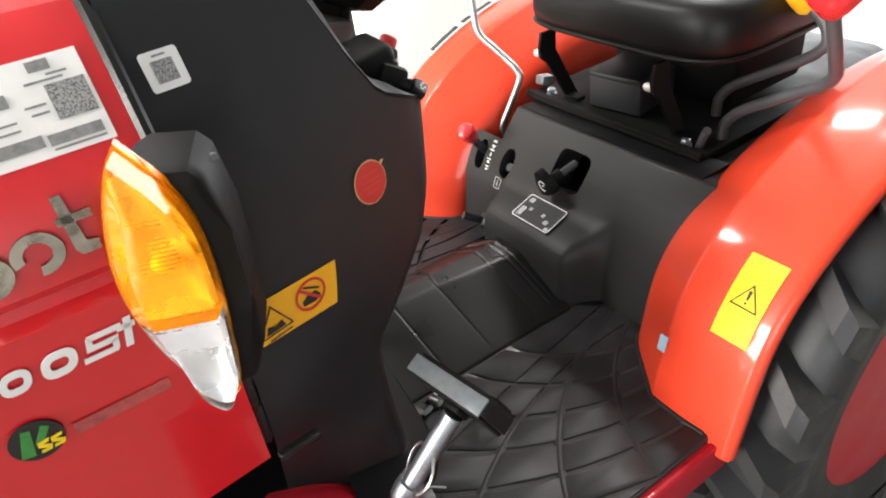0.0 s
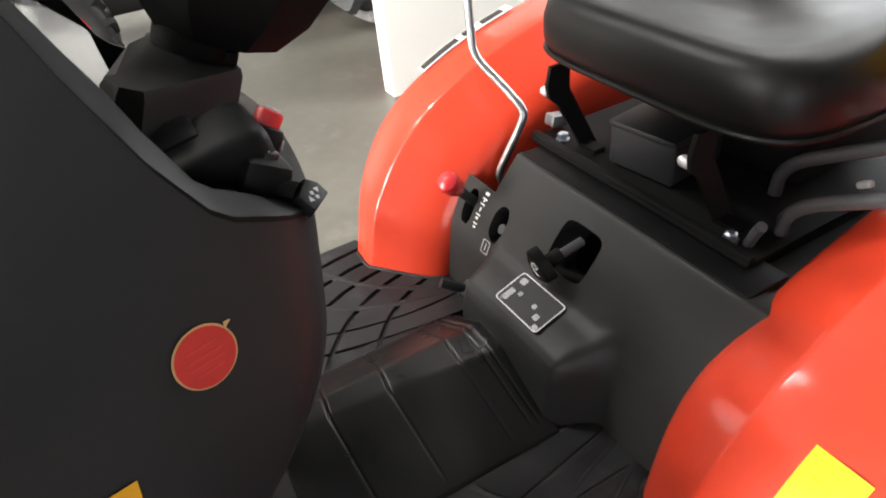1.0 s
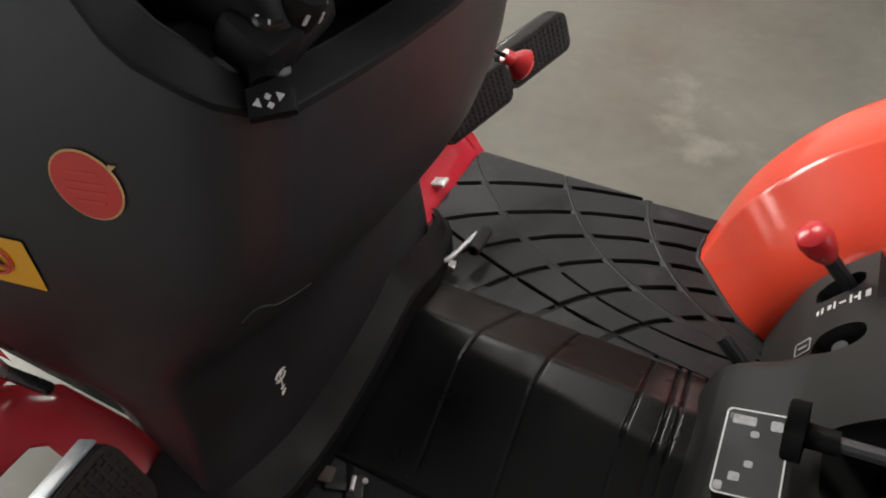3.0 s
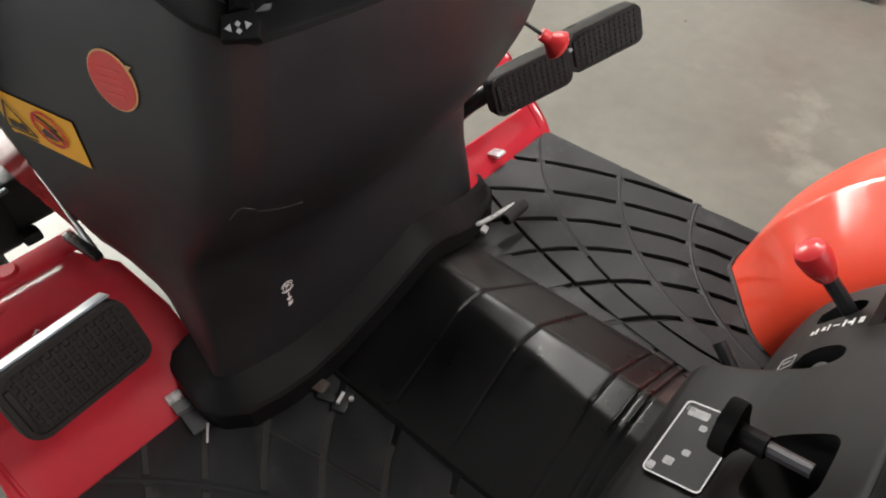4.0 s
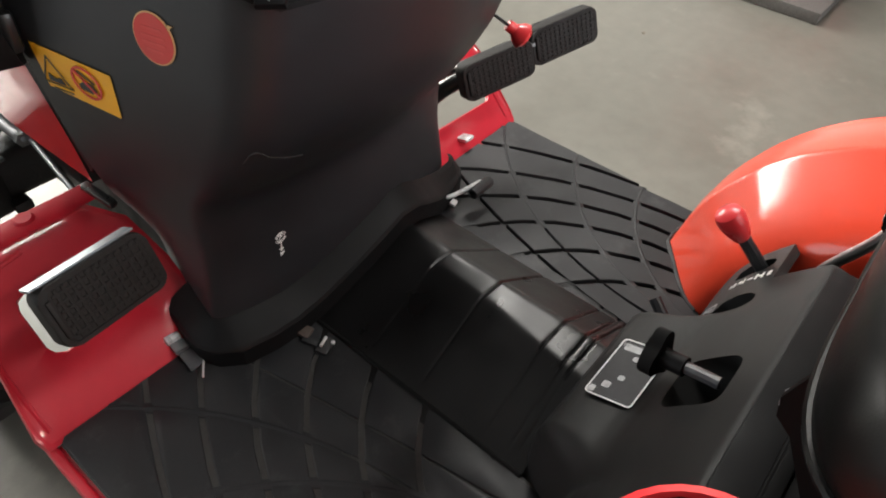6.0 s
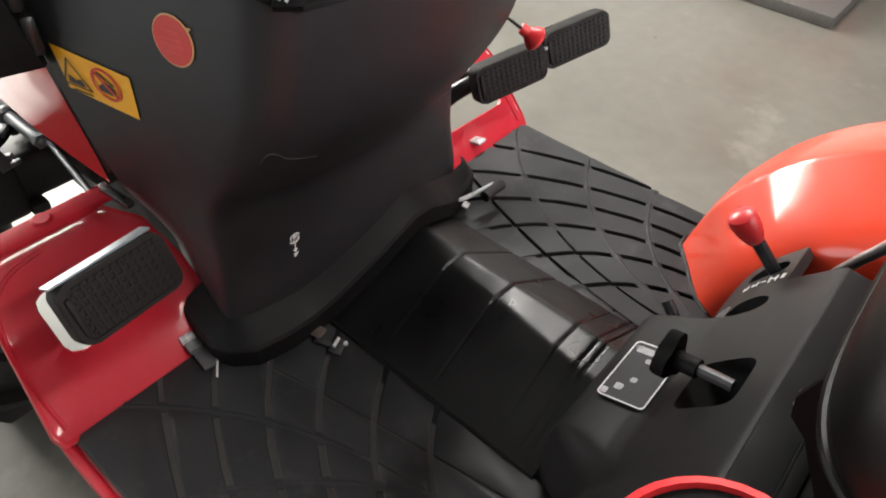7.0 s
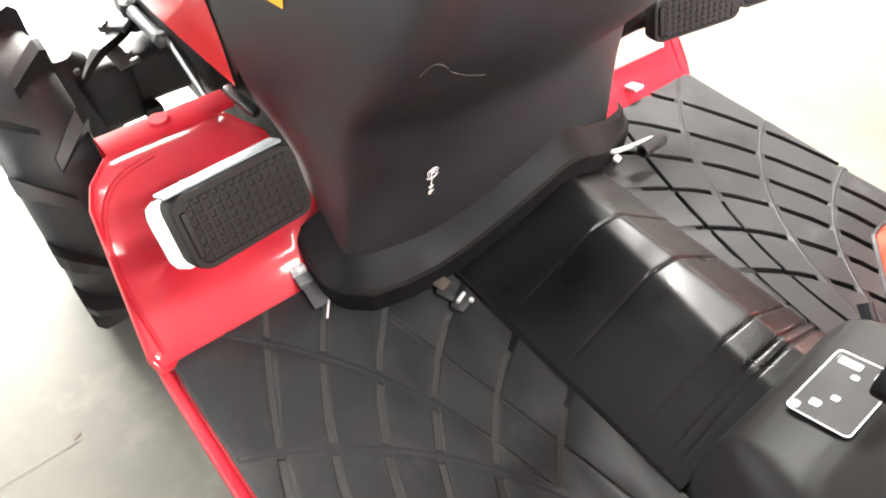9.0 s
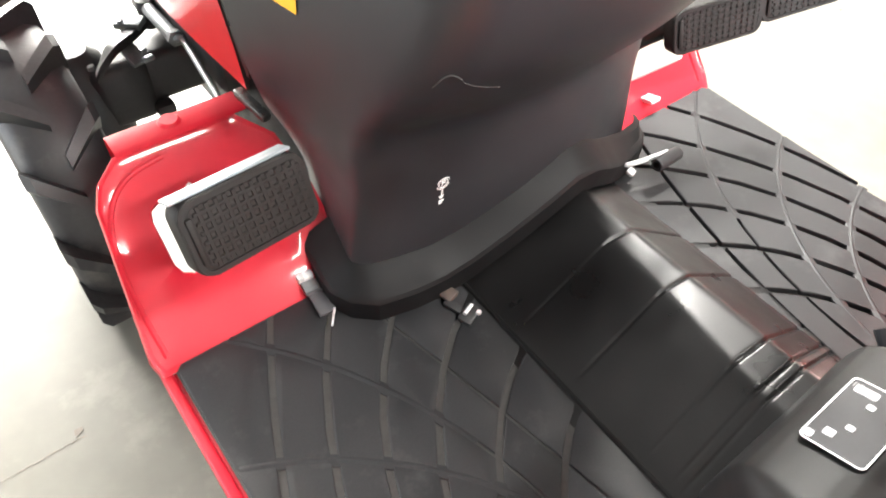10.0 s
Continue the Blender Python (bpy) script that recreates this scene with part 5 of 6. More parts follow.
# chrome bent lever
bm = bmesh.new()
tube(bm, [(0.310, -0.585, 0.985), (0.290, -0.575, 0.905), (0.280, -0.572, 0.868), (0.240, -0.588, 0.838), (0.196, -0.601, 0.805), (0.192, -0.600, 0.790), (0.212, -0.572, 0.715), (0.218, -0.566, 0.690),
          (0.206, -0.575, 0.672)], 0.0065, n=12, soft=2)
part("bent_lever", bm, M_CHROME, TR, "bent chrome-plated control lever")

# --- seat and its frame ---
bm = bmesh.new()
SW, SD = 0.215, 0.40
rows = []
SEC = [(0.93, 0.000), (0.985, 0.006), (1.0, 0.020), (1.0, 0.045), (0.975, 0.066), (0.92, 0.080), (0.80, 0.088), (0.60, 0.086), (0.35, 0.080), (0.02, 0.078)]
n = 64
for s, z in SEC:
    ring = []
    for k in range(n):
        a = 2 * math.pi * k / n
        ca, sa = math.cos(a), math.sin(a)
        e = 2 / 5.0
        x = math.copysign(abs(ca) ** e, ca) * SW
        y = math.copysign(abs(sa) ** e, sa) * SD / 2
        dip = -0.010 * max(0, sa) * (1 if s < 0.9 else 0)
        ring.append((-0.024 + x * s, -0.588 - SD / 2 + y * s, 0.905 + z + dip))
    rows.append(ring)
g = loft(bm, rows, close=True)
bm.faces.new(g[0][::-1])
bm.faces.new(g[-1])
seat = part("seat_cushion", bm, M_VINYL, TR, "black vinyl seat cushion with rounded front", angle=60)
bm = bmesh.new()
tube(bm, [(p[0], p[1], 0.9085) for p in rows[1]] + [(rows[1][0][0], rows[1][0][1], 0.9085)], 0.0042, n=8, soft=0, cap=False)
part("piping", bm, M_VINYL, seat, "black piping round the cushion")
bm = bmesh.new()
rbox(bm, (0.34, 0.32, 0.014), Matrix.Translation((-0.024, -0.79, 0.898)), 0.004)
part("seat_pan", bm, M_GLOSS, seat)
bm = bmesh.new()
rbox(bm, (0.40, 0.36, 0.006), Matrix.Translation((-0.01, -0.79, 0.7555)), 0.0015)
rbox(bm, (0.40, 0.012, 0.013), Matrix.Translation((-0.01, -0.618, 0.7590)), 0.002)
sf = part("seat_frame", bm, M_DARK, TR, "black painted seat base plate and brackets")
for x0, x1 in ((0.115, 0.092), (-0.135, -0.120)):
    bm = bmesh.new()
    prism(bm, [(-0.648, 0.757), (-0.676, 0.757), (-0.622, 0.858), (-0.622, 0.895), (-0.590, 0.895), (-0.584, 0.868), (-0.588, 0.850), (-0.602, 0.838)], 0.006,
          Matrix(((0, 0, 1, x0), (1, 0, 0, 0), (0, 1, 0, 0), (0, 0, 0, 1))))
    rbox(bm, (0.035, 0.02, 0.006), Matrix.Translation((x0 - 0.012, -0.655, 0.7615)))
    part("bracket", bm, M_DARK, sf)
    bm = bmesh.new()
    lathe(bm, [(0.007, 0), (0.007, 0.012), (0.004, 0.016), (0, 0.016)], frame_of((x0 + 0.006, -0.592, 0.857), (0, 1, 0), (0, 0, 1)), 12)
    part("bolt", bm, M_GALV, sf)
for x, y in ((-0.167, -0.632), (0.150, -0.640)):
    bm = bmesh.new()
    lathe(bm, [(0.011, 0), (0.011, 0.002), (0.008, 0.003), (0.008, 0.010), (0.005, 0.012), (0.0, 0.012)], Matrix.Translation((x, y, 0.7585)), 6)
    part("bolt", bm, M_ZINC, sf, "bright hexagon bolt")
bm = bmesh.new()
rbox(bm, (0.105, 0.11, 0.062), frame_of((0.010, -0.704, 0.792), (1, 0.14, 0), (-0.14, 1, 0)), 0.006, 3)
bx = part("control_box", bm, M_BLACK, TR, "black plastic box under the seat")
bm = bmesh.new()
rbox(bm, (0.107, 0.112, 0.010), frame_of((0.010, -0.704, 0.822), (1, 0.14, 0), (-0.14, 1, 0)), 0.003)
part("lid", bm, M_BLACK, bx)
bm = bmesh.new()
rbox(bm, (0.022, 0.03, 0.018), frame_of((0.185, -0.655, 0.774), (1, 0, 0), (0, 1, 0.2)), 0.003)
part("clip", bm, M_GREYMETAL, sf)
bm = bmesh.new()
rbox(bm, (0.018, 0.012, 0.010), frame_of((-0.221, -0.780, 0.803), (0.9, 0.1, -0.5), (0, 1, 0.2)), 0.004, 2)
part("connector", bm, M_PLAQUEINK, sf, "small pale cable connector")
bm = bmesh.new()
tube(bm, [(-0.184, -0.642, 0.757), (-0.190, -0.642, 0.776), (-0.199, -0.638, 0.793)], 0.0065, n=10, soft=1)
part("stub_lever", bm, M_BLUEGREY, sf, "short grey stub beside the bolt")
bm = bmesh.new()
rbox(bm, (0.26, 0.20, 0.122), Matrix.Translation((-0.02, -0.865, 0.829)), 0.012, 2)
part("seat_suspension", bm, M_DARK, sf, "dark rubber-covered seat suspension")
# transmission case and rear frame under the seat
bm = bmesh.new()
rbox(bm, (0.36, 0.60, 0.36), Matrix.Translation((0, -0.93, 0.575)), 0.03, 2)
rbox(bm, (0.26, 1.9, 0.22), Matrix.Translation((0, 0.15, 0.40)), 0.03, 2)
part("transmission_case", bm, M_DASH, TR, "black cast transmission and frame")

# --- fenders ---
FP = [(-0.366, 0.500), (-0.374, 0.530), (-0.386, 0.600), (-0.402, 0.665), (-0.428, 0.712), (-0.468, 0.750), (-0.520, 0.784), (-0.575, 0.812), (-0.620, 0.834), (-0.70, 0.858), (-0.80, 0.882),
      (-0.90, 0.894), (-1.00, 0.888), (-1.12, 0.85), (-1.25, 0.78), (-1.33, 0.70)]


def fender(s, edge):
    pts = resample(FP, 69)
    for _ in range(14):
        pts = [pts[0]] + [pts[i] * 0.5 + (pts[i - 1] + pts[i + 1]) * 0.25 for i in range(1, len(pts) - 1)] + [pts[-1]]
    sec = [(edge - 0.010, 0.030), (edge - 0.002, 0.024), (edge, 0.012), (edge - 0.003, 0.003), (edge - 0.012, 0.0), (0.432, 0.0005), (0.42, 0.0), (0.40, -0.0015), (0.375, -0.001), (0.3475, 0.0004), (0.3440, 0.0008)]
    # a tight crease, a sloping facet and a rounded foot
    sec += [(0.3415, 0.0019), (0.3385, 0.0042), (0.331, 0.0100), (0.318, 0.0198), (0.300, 0.0330), (0.282, 0.0460), (0.268, 0.0570), (0.256, 0.0680), (0.247, 0.0790), (0.241, 0.0910)]
    if s > 0:
        sec += [(0.238, 0.14), (0.236, 0.22)]
    bm = bmesh.new()
    rows = []
    for i, p in enumerate(pts):
        a, b = pts[max(0, i - 2)], pts[min(len(pts) - 1, i + 2)]
        t = (b - a).normalized()
        nin = V(t.y, -t.x, 0)
        if nin.y > 0 and i > 5:
            nin = -nin
        if nin.x > 0 and i < 12:
            nin = -nin
        # the inner shoulder is cut back towards the top
        k = sm(0.74, 0.86, p.y)
        row = []
        de = 0.0 if s < 0 else 0.014 + 0.032 * (1 - sm(0.54, 0.80, p.y))
        for x, d in sec:
            x = x - de * sm(0.34, 0.43, x)
            dd = d
            dz = 0.0 if s < 0 else -0.016 * sm(0.58, 0.70, p.y) + 0.014 * sm(0.68, 0.80, p.y)
            row.append((s * x, p.x + nin.x * dd, max(0.46, p.y + nin.y * dd + dz)))
        rows.append(row)
    loft(bm, rows)
    fd = part("fender", bm, M_RED, TR, "glossy red moulded rear fender", angle=60)
    if s < 0:
        # inner skirt between the fender and the seat frame, black to stand for shade
        bm = bmesh.new()
        loft(bm, [[V(*r[-1]), V(-0.236, r[-1][1], max(0.46, r[-1][2] - 0.06)), V(-0.235, r[-1][1], max(0.45, r[-1][2] - 0.14))] for r in rows[15:]])
        part("inner_skirt", bm, M_BLACK, fd, "inner skirt coloured black for shade")
    return fd, pts


def fender_sheet(s, pts, i0, i1, x0, x1, out):
    bm = bmesh.new()
    rows = []
    for k in range(9):
        q = i0 + (i1 - i0) * k / 8
        i = int(q)
        p = pts[i].lerp(pts[i + 1], q - i)
        t = (pts[i + 1] - pts[i]).normalized()
        no = V(-t.y, t.x, 0)
        if no.x < 0:
            no = -no
        rows.append([(s * (x0 + (x1 - x0) * j / 3), p.x + no.x * out, p.y + no.y * out) for j in range(4)])
    loft(bm, rows)
    return bm


def at_z(pts, z):
    for i in range(len(pts) - 1):
        if pts[i].y <= z <= pts[i + 1].y:
            return i + (z - pts[i].y) / (pts[i + 1].y - pts[i].y)
    return 0


def foot_edge(fd, name):
    """A rubber edging strip where the fender stands on the mat."""
    line = {}
    for e in fd.data.edges:
        a, b = (fd.data.vertices[i].co for i in e.vertices)
        if (a.z - 0.5195) * (b.z - 0.5195) < 0 and abs(a.x - b.x) < 0.02:
            q = a.lerp(b, (0.5195 - a.z) / (b.z - a.z))
            if q.y > -0.50 and 0.235 < abs(q.x) < 0.436:
                line[round(q.x, 3)] = q
    pts = [line[k] for k in sorted(line)]
    if len(pts) < 3:
        return
    bm = bmesh.new()
    tube(bm, [p + V(0, 0.002, 0) for p in pts], 0.0036, n=8, soft=0)
    part(name, bm, M_RUBBER, TR, "black rubber edging at the fender's foot")


lf, lp = fender(-1, 0.474)
rf, rp = fender(1, 0.452)
foot_edge(lf, "edging")
foot_edge(rf, "edging")
st = part("warning_sticker", fender_sheet(-1, lp, at_z(lp, 0.660), at_z(lp, 0.749), 0.398, 0.449, 0.0022), M_LEMON, lf, "yellow warning sticker with black triangle")
iq = at_z(lp, 0.712)
i = int(iq)
p = lp[i].lerp(lp[i + 1], iq - i)
t = (lp[i + 1] - lp[i]).normalized()
tmx = frame_of((-0.424, p.x, p.y), (-1, 0, 0), (0, t.x, t.y)) @ Matrix.Translation((0, 0, 0.0034))
bm = bmesh.new()
tri = [(-0.019, -0.016), (0.019, -0.016), (0.0, 0.017)]
ringplate(bm, tri, [(x * 0.86, (y + 0.004) * 0.86 - 0.004) for x, y in tri], 0.0006, tmx)
prism(bm, [(-0.0012, -0.004), (0.0012, -0.004), (0.0022, 0.008), (-0.0022, 0.008)], 0.0006, tmx)
prism(bm, [(x * 0.5, y * 0.5 - 0.0085) for x, y in oval(0.0065, 0.0065, 12)], 0.0006, tmx)
part("warning_triangle", bm, M_INK, st)
st = part("small_sticker", fender_sheet(-1, lp, at_z(lp, 0.598), at_z(lp, 0.622), 0.335, 0.348, 0.0040), mat("blue_grey_sticker", (0.30, 0.42, 0.52), 0.4, vary=0.1, bump=0.0), lf,
          "tiny pale blue sticker")
# strip of printed decals on the far fender
st = part("decal_strip", fender_sheet(1, rp, at_z(rp, 0.802), at_z(rp, 0.868), 0.424, 0.445, 0.0020), M_WHITE, rf, "narrow white decal with black print")
for z0, z1 in ((0.804, 0.836), (0.840, 0.848), (0.852, 0.864)):
    part("print_field", fender_sheet(1, rp, at_z(rp, z0), at_z(rp, z1), 0.427, 0.442, 0.0030), M_INK, st)

# --- wheels ---
def wheel_thing(x, y, r, w, rim_r, lugs, label, side, parent=None):
    """A lugged tyre on a dished red rim, axle along x; side: -1 faces -x."""
    z = r
    base = Matrix.Translation((x, y, z)) @ pose(0, 0, 0, 0, 90, 0)
    bm = bmesh.new()
    h = w / 2
    cas = r - 0.045 * r / 0.5
    prof = [(rim_r, -h * 0.72), (rim_r + 0.02, -h * 0.92), (cas * 0.86, -h), (cas * 0.95, -h * 0.9), (cas, -h * 0.6), (cas + 0.006, 0), (cas, h * 0.6), (cas * 0.95, h * 0.9), (cas * 0.86, h),
            (rim_r + 0.02, h * 0.92), (rim_r, h * 0.72)]
    lathe(bm, prof, base, 64, cap=False)
    ty = part("tyre", bm, M_TYRE, parent or TR, label, angle=60)
    for k in range(lugs):
        for sgn in (-1, 1):
            a0 = 2 * math.pi * (k + (0.5 if sgn > 0 else 0)) / lugs
            bm = bmesh.new()
            rows = []
            for i in range(7):
                f = i / 6
                zz = sgn * h * 1.02 * (1 - f)
                a = a0 + f * 0.95 * h / r
                wd = (0.040 + 0.016 * (1 - f)) * r / 0.5
                base_r = interp(abs(zz), [(0, cas + 0.004), (h * 0.6, cas - 0.002), (h * 0.9, cas * 0.945), (h * 1.05, cas * 0.86)])
                top = r - (0.012 if f < 0.05 else 0.0)
                row = []
                for dr, dw in ((base_r, -wd * 0.62), (top, -wd * 0.42), (top, wd * 0.42), (base_r, wd * 0.62)):
                    aa = a + dw / r
                    row.append(base @ V(dr * math.cos(aa), dr * math.sin(aa), zz))
                rows.append(row)
            g = loft(bm, rows)
            bm.faces.new(g[0])
            bm.faces.new(g[-1][::-1])
            part("lug", bm, M_TYRE, ty, angle=30)
    bm = bmesh.new()
    so = side * h
    lathe(bm, [(rim_r + 0.012, so * 0.86), (rim_r - 0.004, so * 0.80), (rim_r - 0.016, so * 0.55), (rim_r * 0.80, so * 0.30), (rim_r * 0.55, so * 0.18), (rim_r * 0.50, so * 0.30), (rim_r * 0.30, so * 0.34), (0.0, so * 0.34)],
          base, 48)
    rm = part("rim", bm, M_REDSTEEL, parent or TR, "red painted steel wheel rim", angle=40)
    for k in range(6):
        a = 2 * math.pi * k / 6
        bm = bmesh.new()
        lathe(bm, [(0.011, 0), (0.011, 0.012), (0.006, 0.016), (0, 0.016)], base @ Matrix.Translation((rim_r * 0.40 * math.cos(a), rim_r * 0.40 * math.sin(a), so * 0.32)) @ pose(0, 0, 0, 0 if side > 0 else 180, 0, 0), 6)
        part("wheel_nut", bm, M_ZINC, rm)
    for k in range(4):
        a = 2 * math.pi * (k + 0.35) / 4
        bm = bmesh.new()
        rbox(bm, (0.05, 0.07, 0.02), base @ pose(0, 0, 0, 0, 0, math.degrees(a)) @ Matrix.Translation((rim_r * 0.80, 0, so * 0.40)), 0.005)
        part("rim_lug", bm, M_DIRT, rm)
    return ty


wheel_thing(-0.425, -0.830, 0.43, 0.200, 0.25, 20, "large lugged black rear tyre", -1)
wheel_thing(0.408, -0.836, 0.42, 0.165, 0.25, 20, "large lugged black rear tyre", 1)
wheel_thing(-0.420, 0.660, 0.29, 0.130, 0.16, 14, "lugged black front tyre", -1)
wheel_thing(0.392, 0.660, 0.29, 0.165, 0.16, 14, "lugged black front tyre", 1)

# front axle, knuckle and steering rods
bm = bmesh.new()
rbox(bm, (0.58, 0.130, 0.100), Matrix.Translation((0, 0.725, 0.400)), 0.018, 3)
rbox(bm, (0.16, 0.40, 0.14), Matrix.Translation((0, 0.76, 0.46)), 0.02)
for s in (-1, 1):
    # gear case at the end of the axle, a step lower, with a cast knuckle outside
    rbox(bm, (0.105, 0.135, 0.125), Matrix.Translation((s * 0.275, 0.722, 0.388)), 0.020, 3)
    rbox(bm, (0.034, 0.030, 0.024), Matrix.Translation((s * 0.222, 0.652, 0.346)), 0.006, 2)
    lathe(bm, [(0.058, -0.14), (0.064, -0.02), (0.058, 0.04), (0.044, 0.085), (0.026, 0.10), (0.0, 0.102)], Matrix.Translation((s * 0.330, 0.715, 0.37)), 20)
part("front_axle", bm, M_IRON, TR, "black cast front axle with gear cases")
for s in (-1, 1):
    for dx, dy in ((-0.045, -0.045), (0.045, -0.045), (-0.045, 0.035)):
        bm = bmesh.new()
        lathe(bm, [(0.008, 0), (0.008, 0.007), (0.005, 0.009), (0.0, 0.009)], Matrix.Translation((s * (0.270 + dx), 0.722 + dy, 0.448)), 6)
        part("axle_bolt", bm, M_GREYMETAL, TR)
bm = bmesh.new()
tube(bm, [(-0.173, 0.604, 0.500), (-0.194, 0.428, 0.500), (-0.214, 0.26, 0.500)], 0.0052, n=12, soft=0)
rod = part("steering_rod", bm, M_GREYMETAL, TR, "thin grey steering rod with ball joint")
bm = bmesh.new()
tube(bm, [(-0.185, 0.715, 0.500), (-0.183, 0.612, 0.500)], 0.0115, n=14, soft=0)
lathe(bm, [(0.010, -0.006), (0.015, -0.005), (0.015, 0.005), (0.010, 0.006)], frame_of((-0.182, 0.607, 0.500), (1, 0, 0), (0, 0, 1)), 6)
tube(bm, [(-0.183, 0.603, 0.500), (-0.178, 0.597, 0.504), (-0.172, 0.600, 0.500)], 0.007, n=8, soft=1)
part("adjuster", bm, M_GREYMETAL, rod, "threaded adjuster with lock nut")
bm = bmesh.new()
lathe(bm, [(0.012, -0.040), (0.016, -0.026), (0.017, 0.000), (0.014, 0.012), (0.0, 0.015)], Matrix.Translation((-0.185, 0.729, 0.500)), 18)
part("ball_joint", bm, M_IRON, rod, "black ball joint")
bm = bmesh.new()
arm = chaikin([(-0.187, 0.728, 0.484), (-0.222, 0.684, 0.488), (-0.270, 0.650, 0.492), (-0.281, 0.643, 0.490), (-0.296, 0.640, 0.478), (-0.314, 0.645, 0.450)], 2)
rows = []
for k, p in enumerate(arm):
    t = (arm[min(k + 1, len(arm) - 1)] - arm[max(0, k - 1)]).normalized()
    n = t.cross(V(0, 0, 1)).normalized()
    rows.append([p + n * 0.009 - V(0, 0, 0.008), p + n * 0.010, p + n * 0.008 + V(0, 0, 0.007), p - n * 0.008 + V(0, 0, 0.007), p - n * 0.010, p - n * 0.009 - V(0, 0, 0.008)])
g = loft(bm, rows, close=True)
bm.faces.new(g[0])
bm.faces.new(g[-1][::-1])
sa = part("steering_arm", bm, M_IRON, TR, "black steering arm on the axle")
bm = bmesh.new()
rbox(bm, (0.046, 0.030, 0.012), frame_of((-0.226, 0.698, 0.496), (1, -0.9, 0.05), (0.9, 1, 0)), 0.002)
for q in ((-0.236, 0.704, 0.502), (-0.242, 0.696, 0.502)):
    lathe(bm, [(0.004, 0), (0.004, 0.005), (0, 0.005)], Matrix.Translation(q), 6)
part("arm_plate", bm, M_GREYMETAL, sa, "grey bolted plate on the arm")
bm = bmesh.new()
rbox(bm, (0.028, 0.052, 0.008), frame_of((-0.246, 0.662, 0.464), (1, 0.25, 0), (-0.25, 1, 0.55)), 0.002)
rbox(bm, (0.020, 0.008, 0.010), frame_of((-0.226, 0.645, 0.455), (1, 0.15, 0), (0, 0, 1)), 0.002)
part("stop_bracket", bm, M_GREYMETAL, sa, "grey steering stop bracket")
# engine side and frame parts below the bonnet
bm = bmesh.new()
rbox(bm, (0.34, 0.38, 0.305), Matrix.Translation((0, 0.644, 0.61)), 0.02)
rbox(bm, (0.28, 0.28, 0.20), Matrix.Translation((0, 0.33, 0.67)), 0.02)
part("engine_block", bm, M_IRON, TR, "black engine and frame under the bonnet")
bm = bmesh.new()
rbox(bm, (0.011, 0.050, 0.010), frame_of((-0.264, 0.100, 0.7205), (1, 0.15, 0), (-0.10, 1, 0.12)), 0.003)
part("bonnet_rest", bm, M_GLOSS, TR, "black rubber rest at the bonnet's lower corner")

# --- hand levers beside the seat ---
def lever(pts, r, knob, d, material, label, dark_top):
    bm = bmesh.new()
    tube(bm, pts, r, n=12, soft=2)
    lv = part("hand_lever", bm, M_BLUEGREY, TR, label)
    q = Vector(d).to_track_quat('Z', 'Y').to_matrix().to_4x4()
    q.translation = Vector(knob)
    bm = bmesh.new()
    lathe(bm, [(0.0, -0.030), (0.012, -0.030), (0.020, -0.020), (0.030, -0.004), (0.033, 0.010), (0.0325, 0.016), (0.029, 0.018), (0.0285, 0.014), (0.0, 0.014)], q, 32)
    part("knob", bm, material, lv)
    if dark_top:
        bm = bmesh.new()
        prism(bm, oval(0.057, 0.057), 0.002, q @ Matrix.Translation((0, 0, 0.0135)))
        tp = part("knob_face", bm, M_DARK, lv, "dark knob face with white shift pattern")
        bm = bmesh.new()
        for x, y, w, h in ((0.0, 0.012, 0.0018, 0.014), (-0.008, 0.016, 0.0018, 0.010), (0.008, 0.016, 0.0018, 0.010), (0, 0.011, 0.017, 0.0018)):
            rbox(bm, (w, h, 0.0006), q @ Matrix.Translation((x, y, 0.0158)))
        part("pattern_mark", bm, M_PLAQUEINK, lv)


lever([(-0.190, -0.690, 0.745), (-0.196, -0.682, 0.800), (-0.290, -0.672, 0.860), (-0.362, -0.660, 0.902), (-0.372, -0.628, 0.945), (-0.378, -0.587, 1.012)], 0.0085,
      (-0.3793, -0.5803, 1.0374), (-0.1, 0.3, 0.9), M_KNOBRED, "grey bent hand lever with a red round knob", True)
lever([(-0.132, -0.752, 0.752), (-0.134, -0.752, 0.802), (-0.21, -0.752, 0.850), (-0.296, -0.752, 0.902), (-0.290, -0.755, 0.935), (-0.258, -0.755, 0.958)], 0.0085,
      (-0.250, -0.755, 0.978), (0.1, 0.1, 0.95), M_KNOBYEL, "grey bent hand lever with a yellow knob", False)

# ---------- rubber mats with raised tread blocks ----------
def mat_thing(s):
    th = thing("rubber_floor_mat", "black rubber floor mat with curved grooves on the footboard", "floor mat", "floor mats")
    bm = bmesh.new()
    xi = 0.146 if s > 0 else 0.122
    o = [(xi, -0.060), (0.200, -0.030), (0.252, 0.004), (0.432, 0.004), (0.440, -0.004), (0.440, -0.385), (0.33, -0.402), (0.27, -0.44), (0.232, -0.48), (xi, -0.48)]
    o = [(s * x, y) for x, y in o]
    prism(bm, o, 0.003 if s > 0 else 0.0072, Matrix.Translation((0, 0, 0.5105)))
    part("mat_base", bm, M_GROOVE if s > 0 else M_PALEGROOVE, th)
    return th


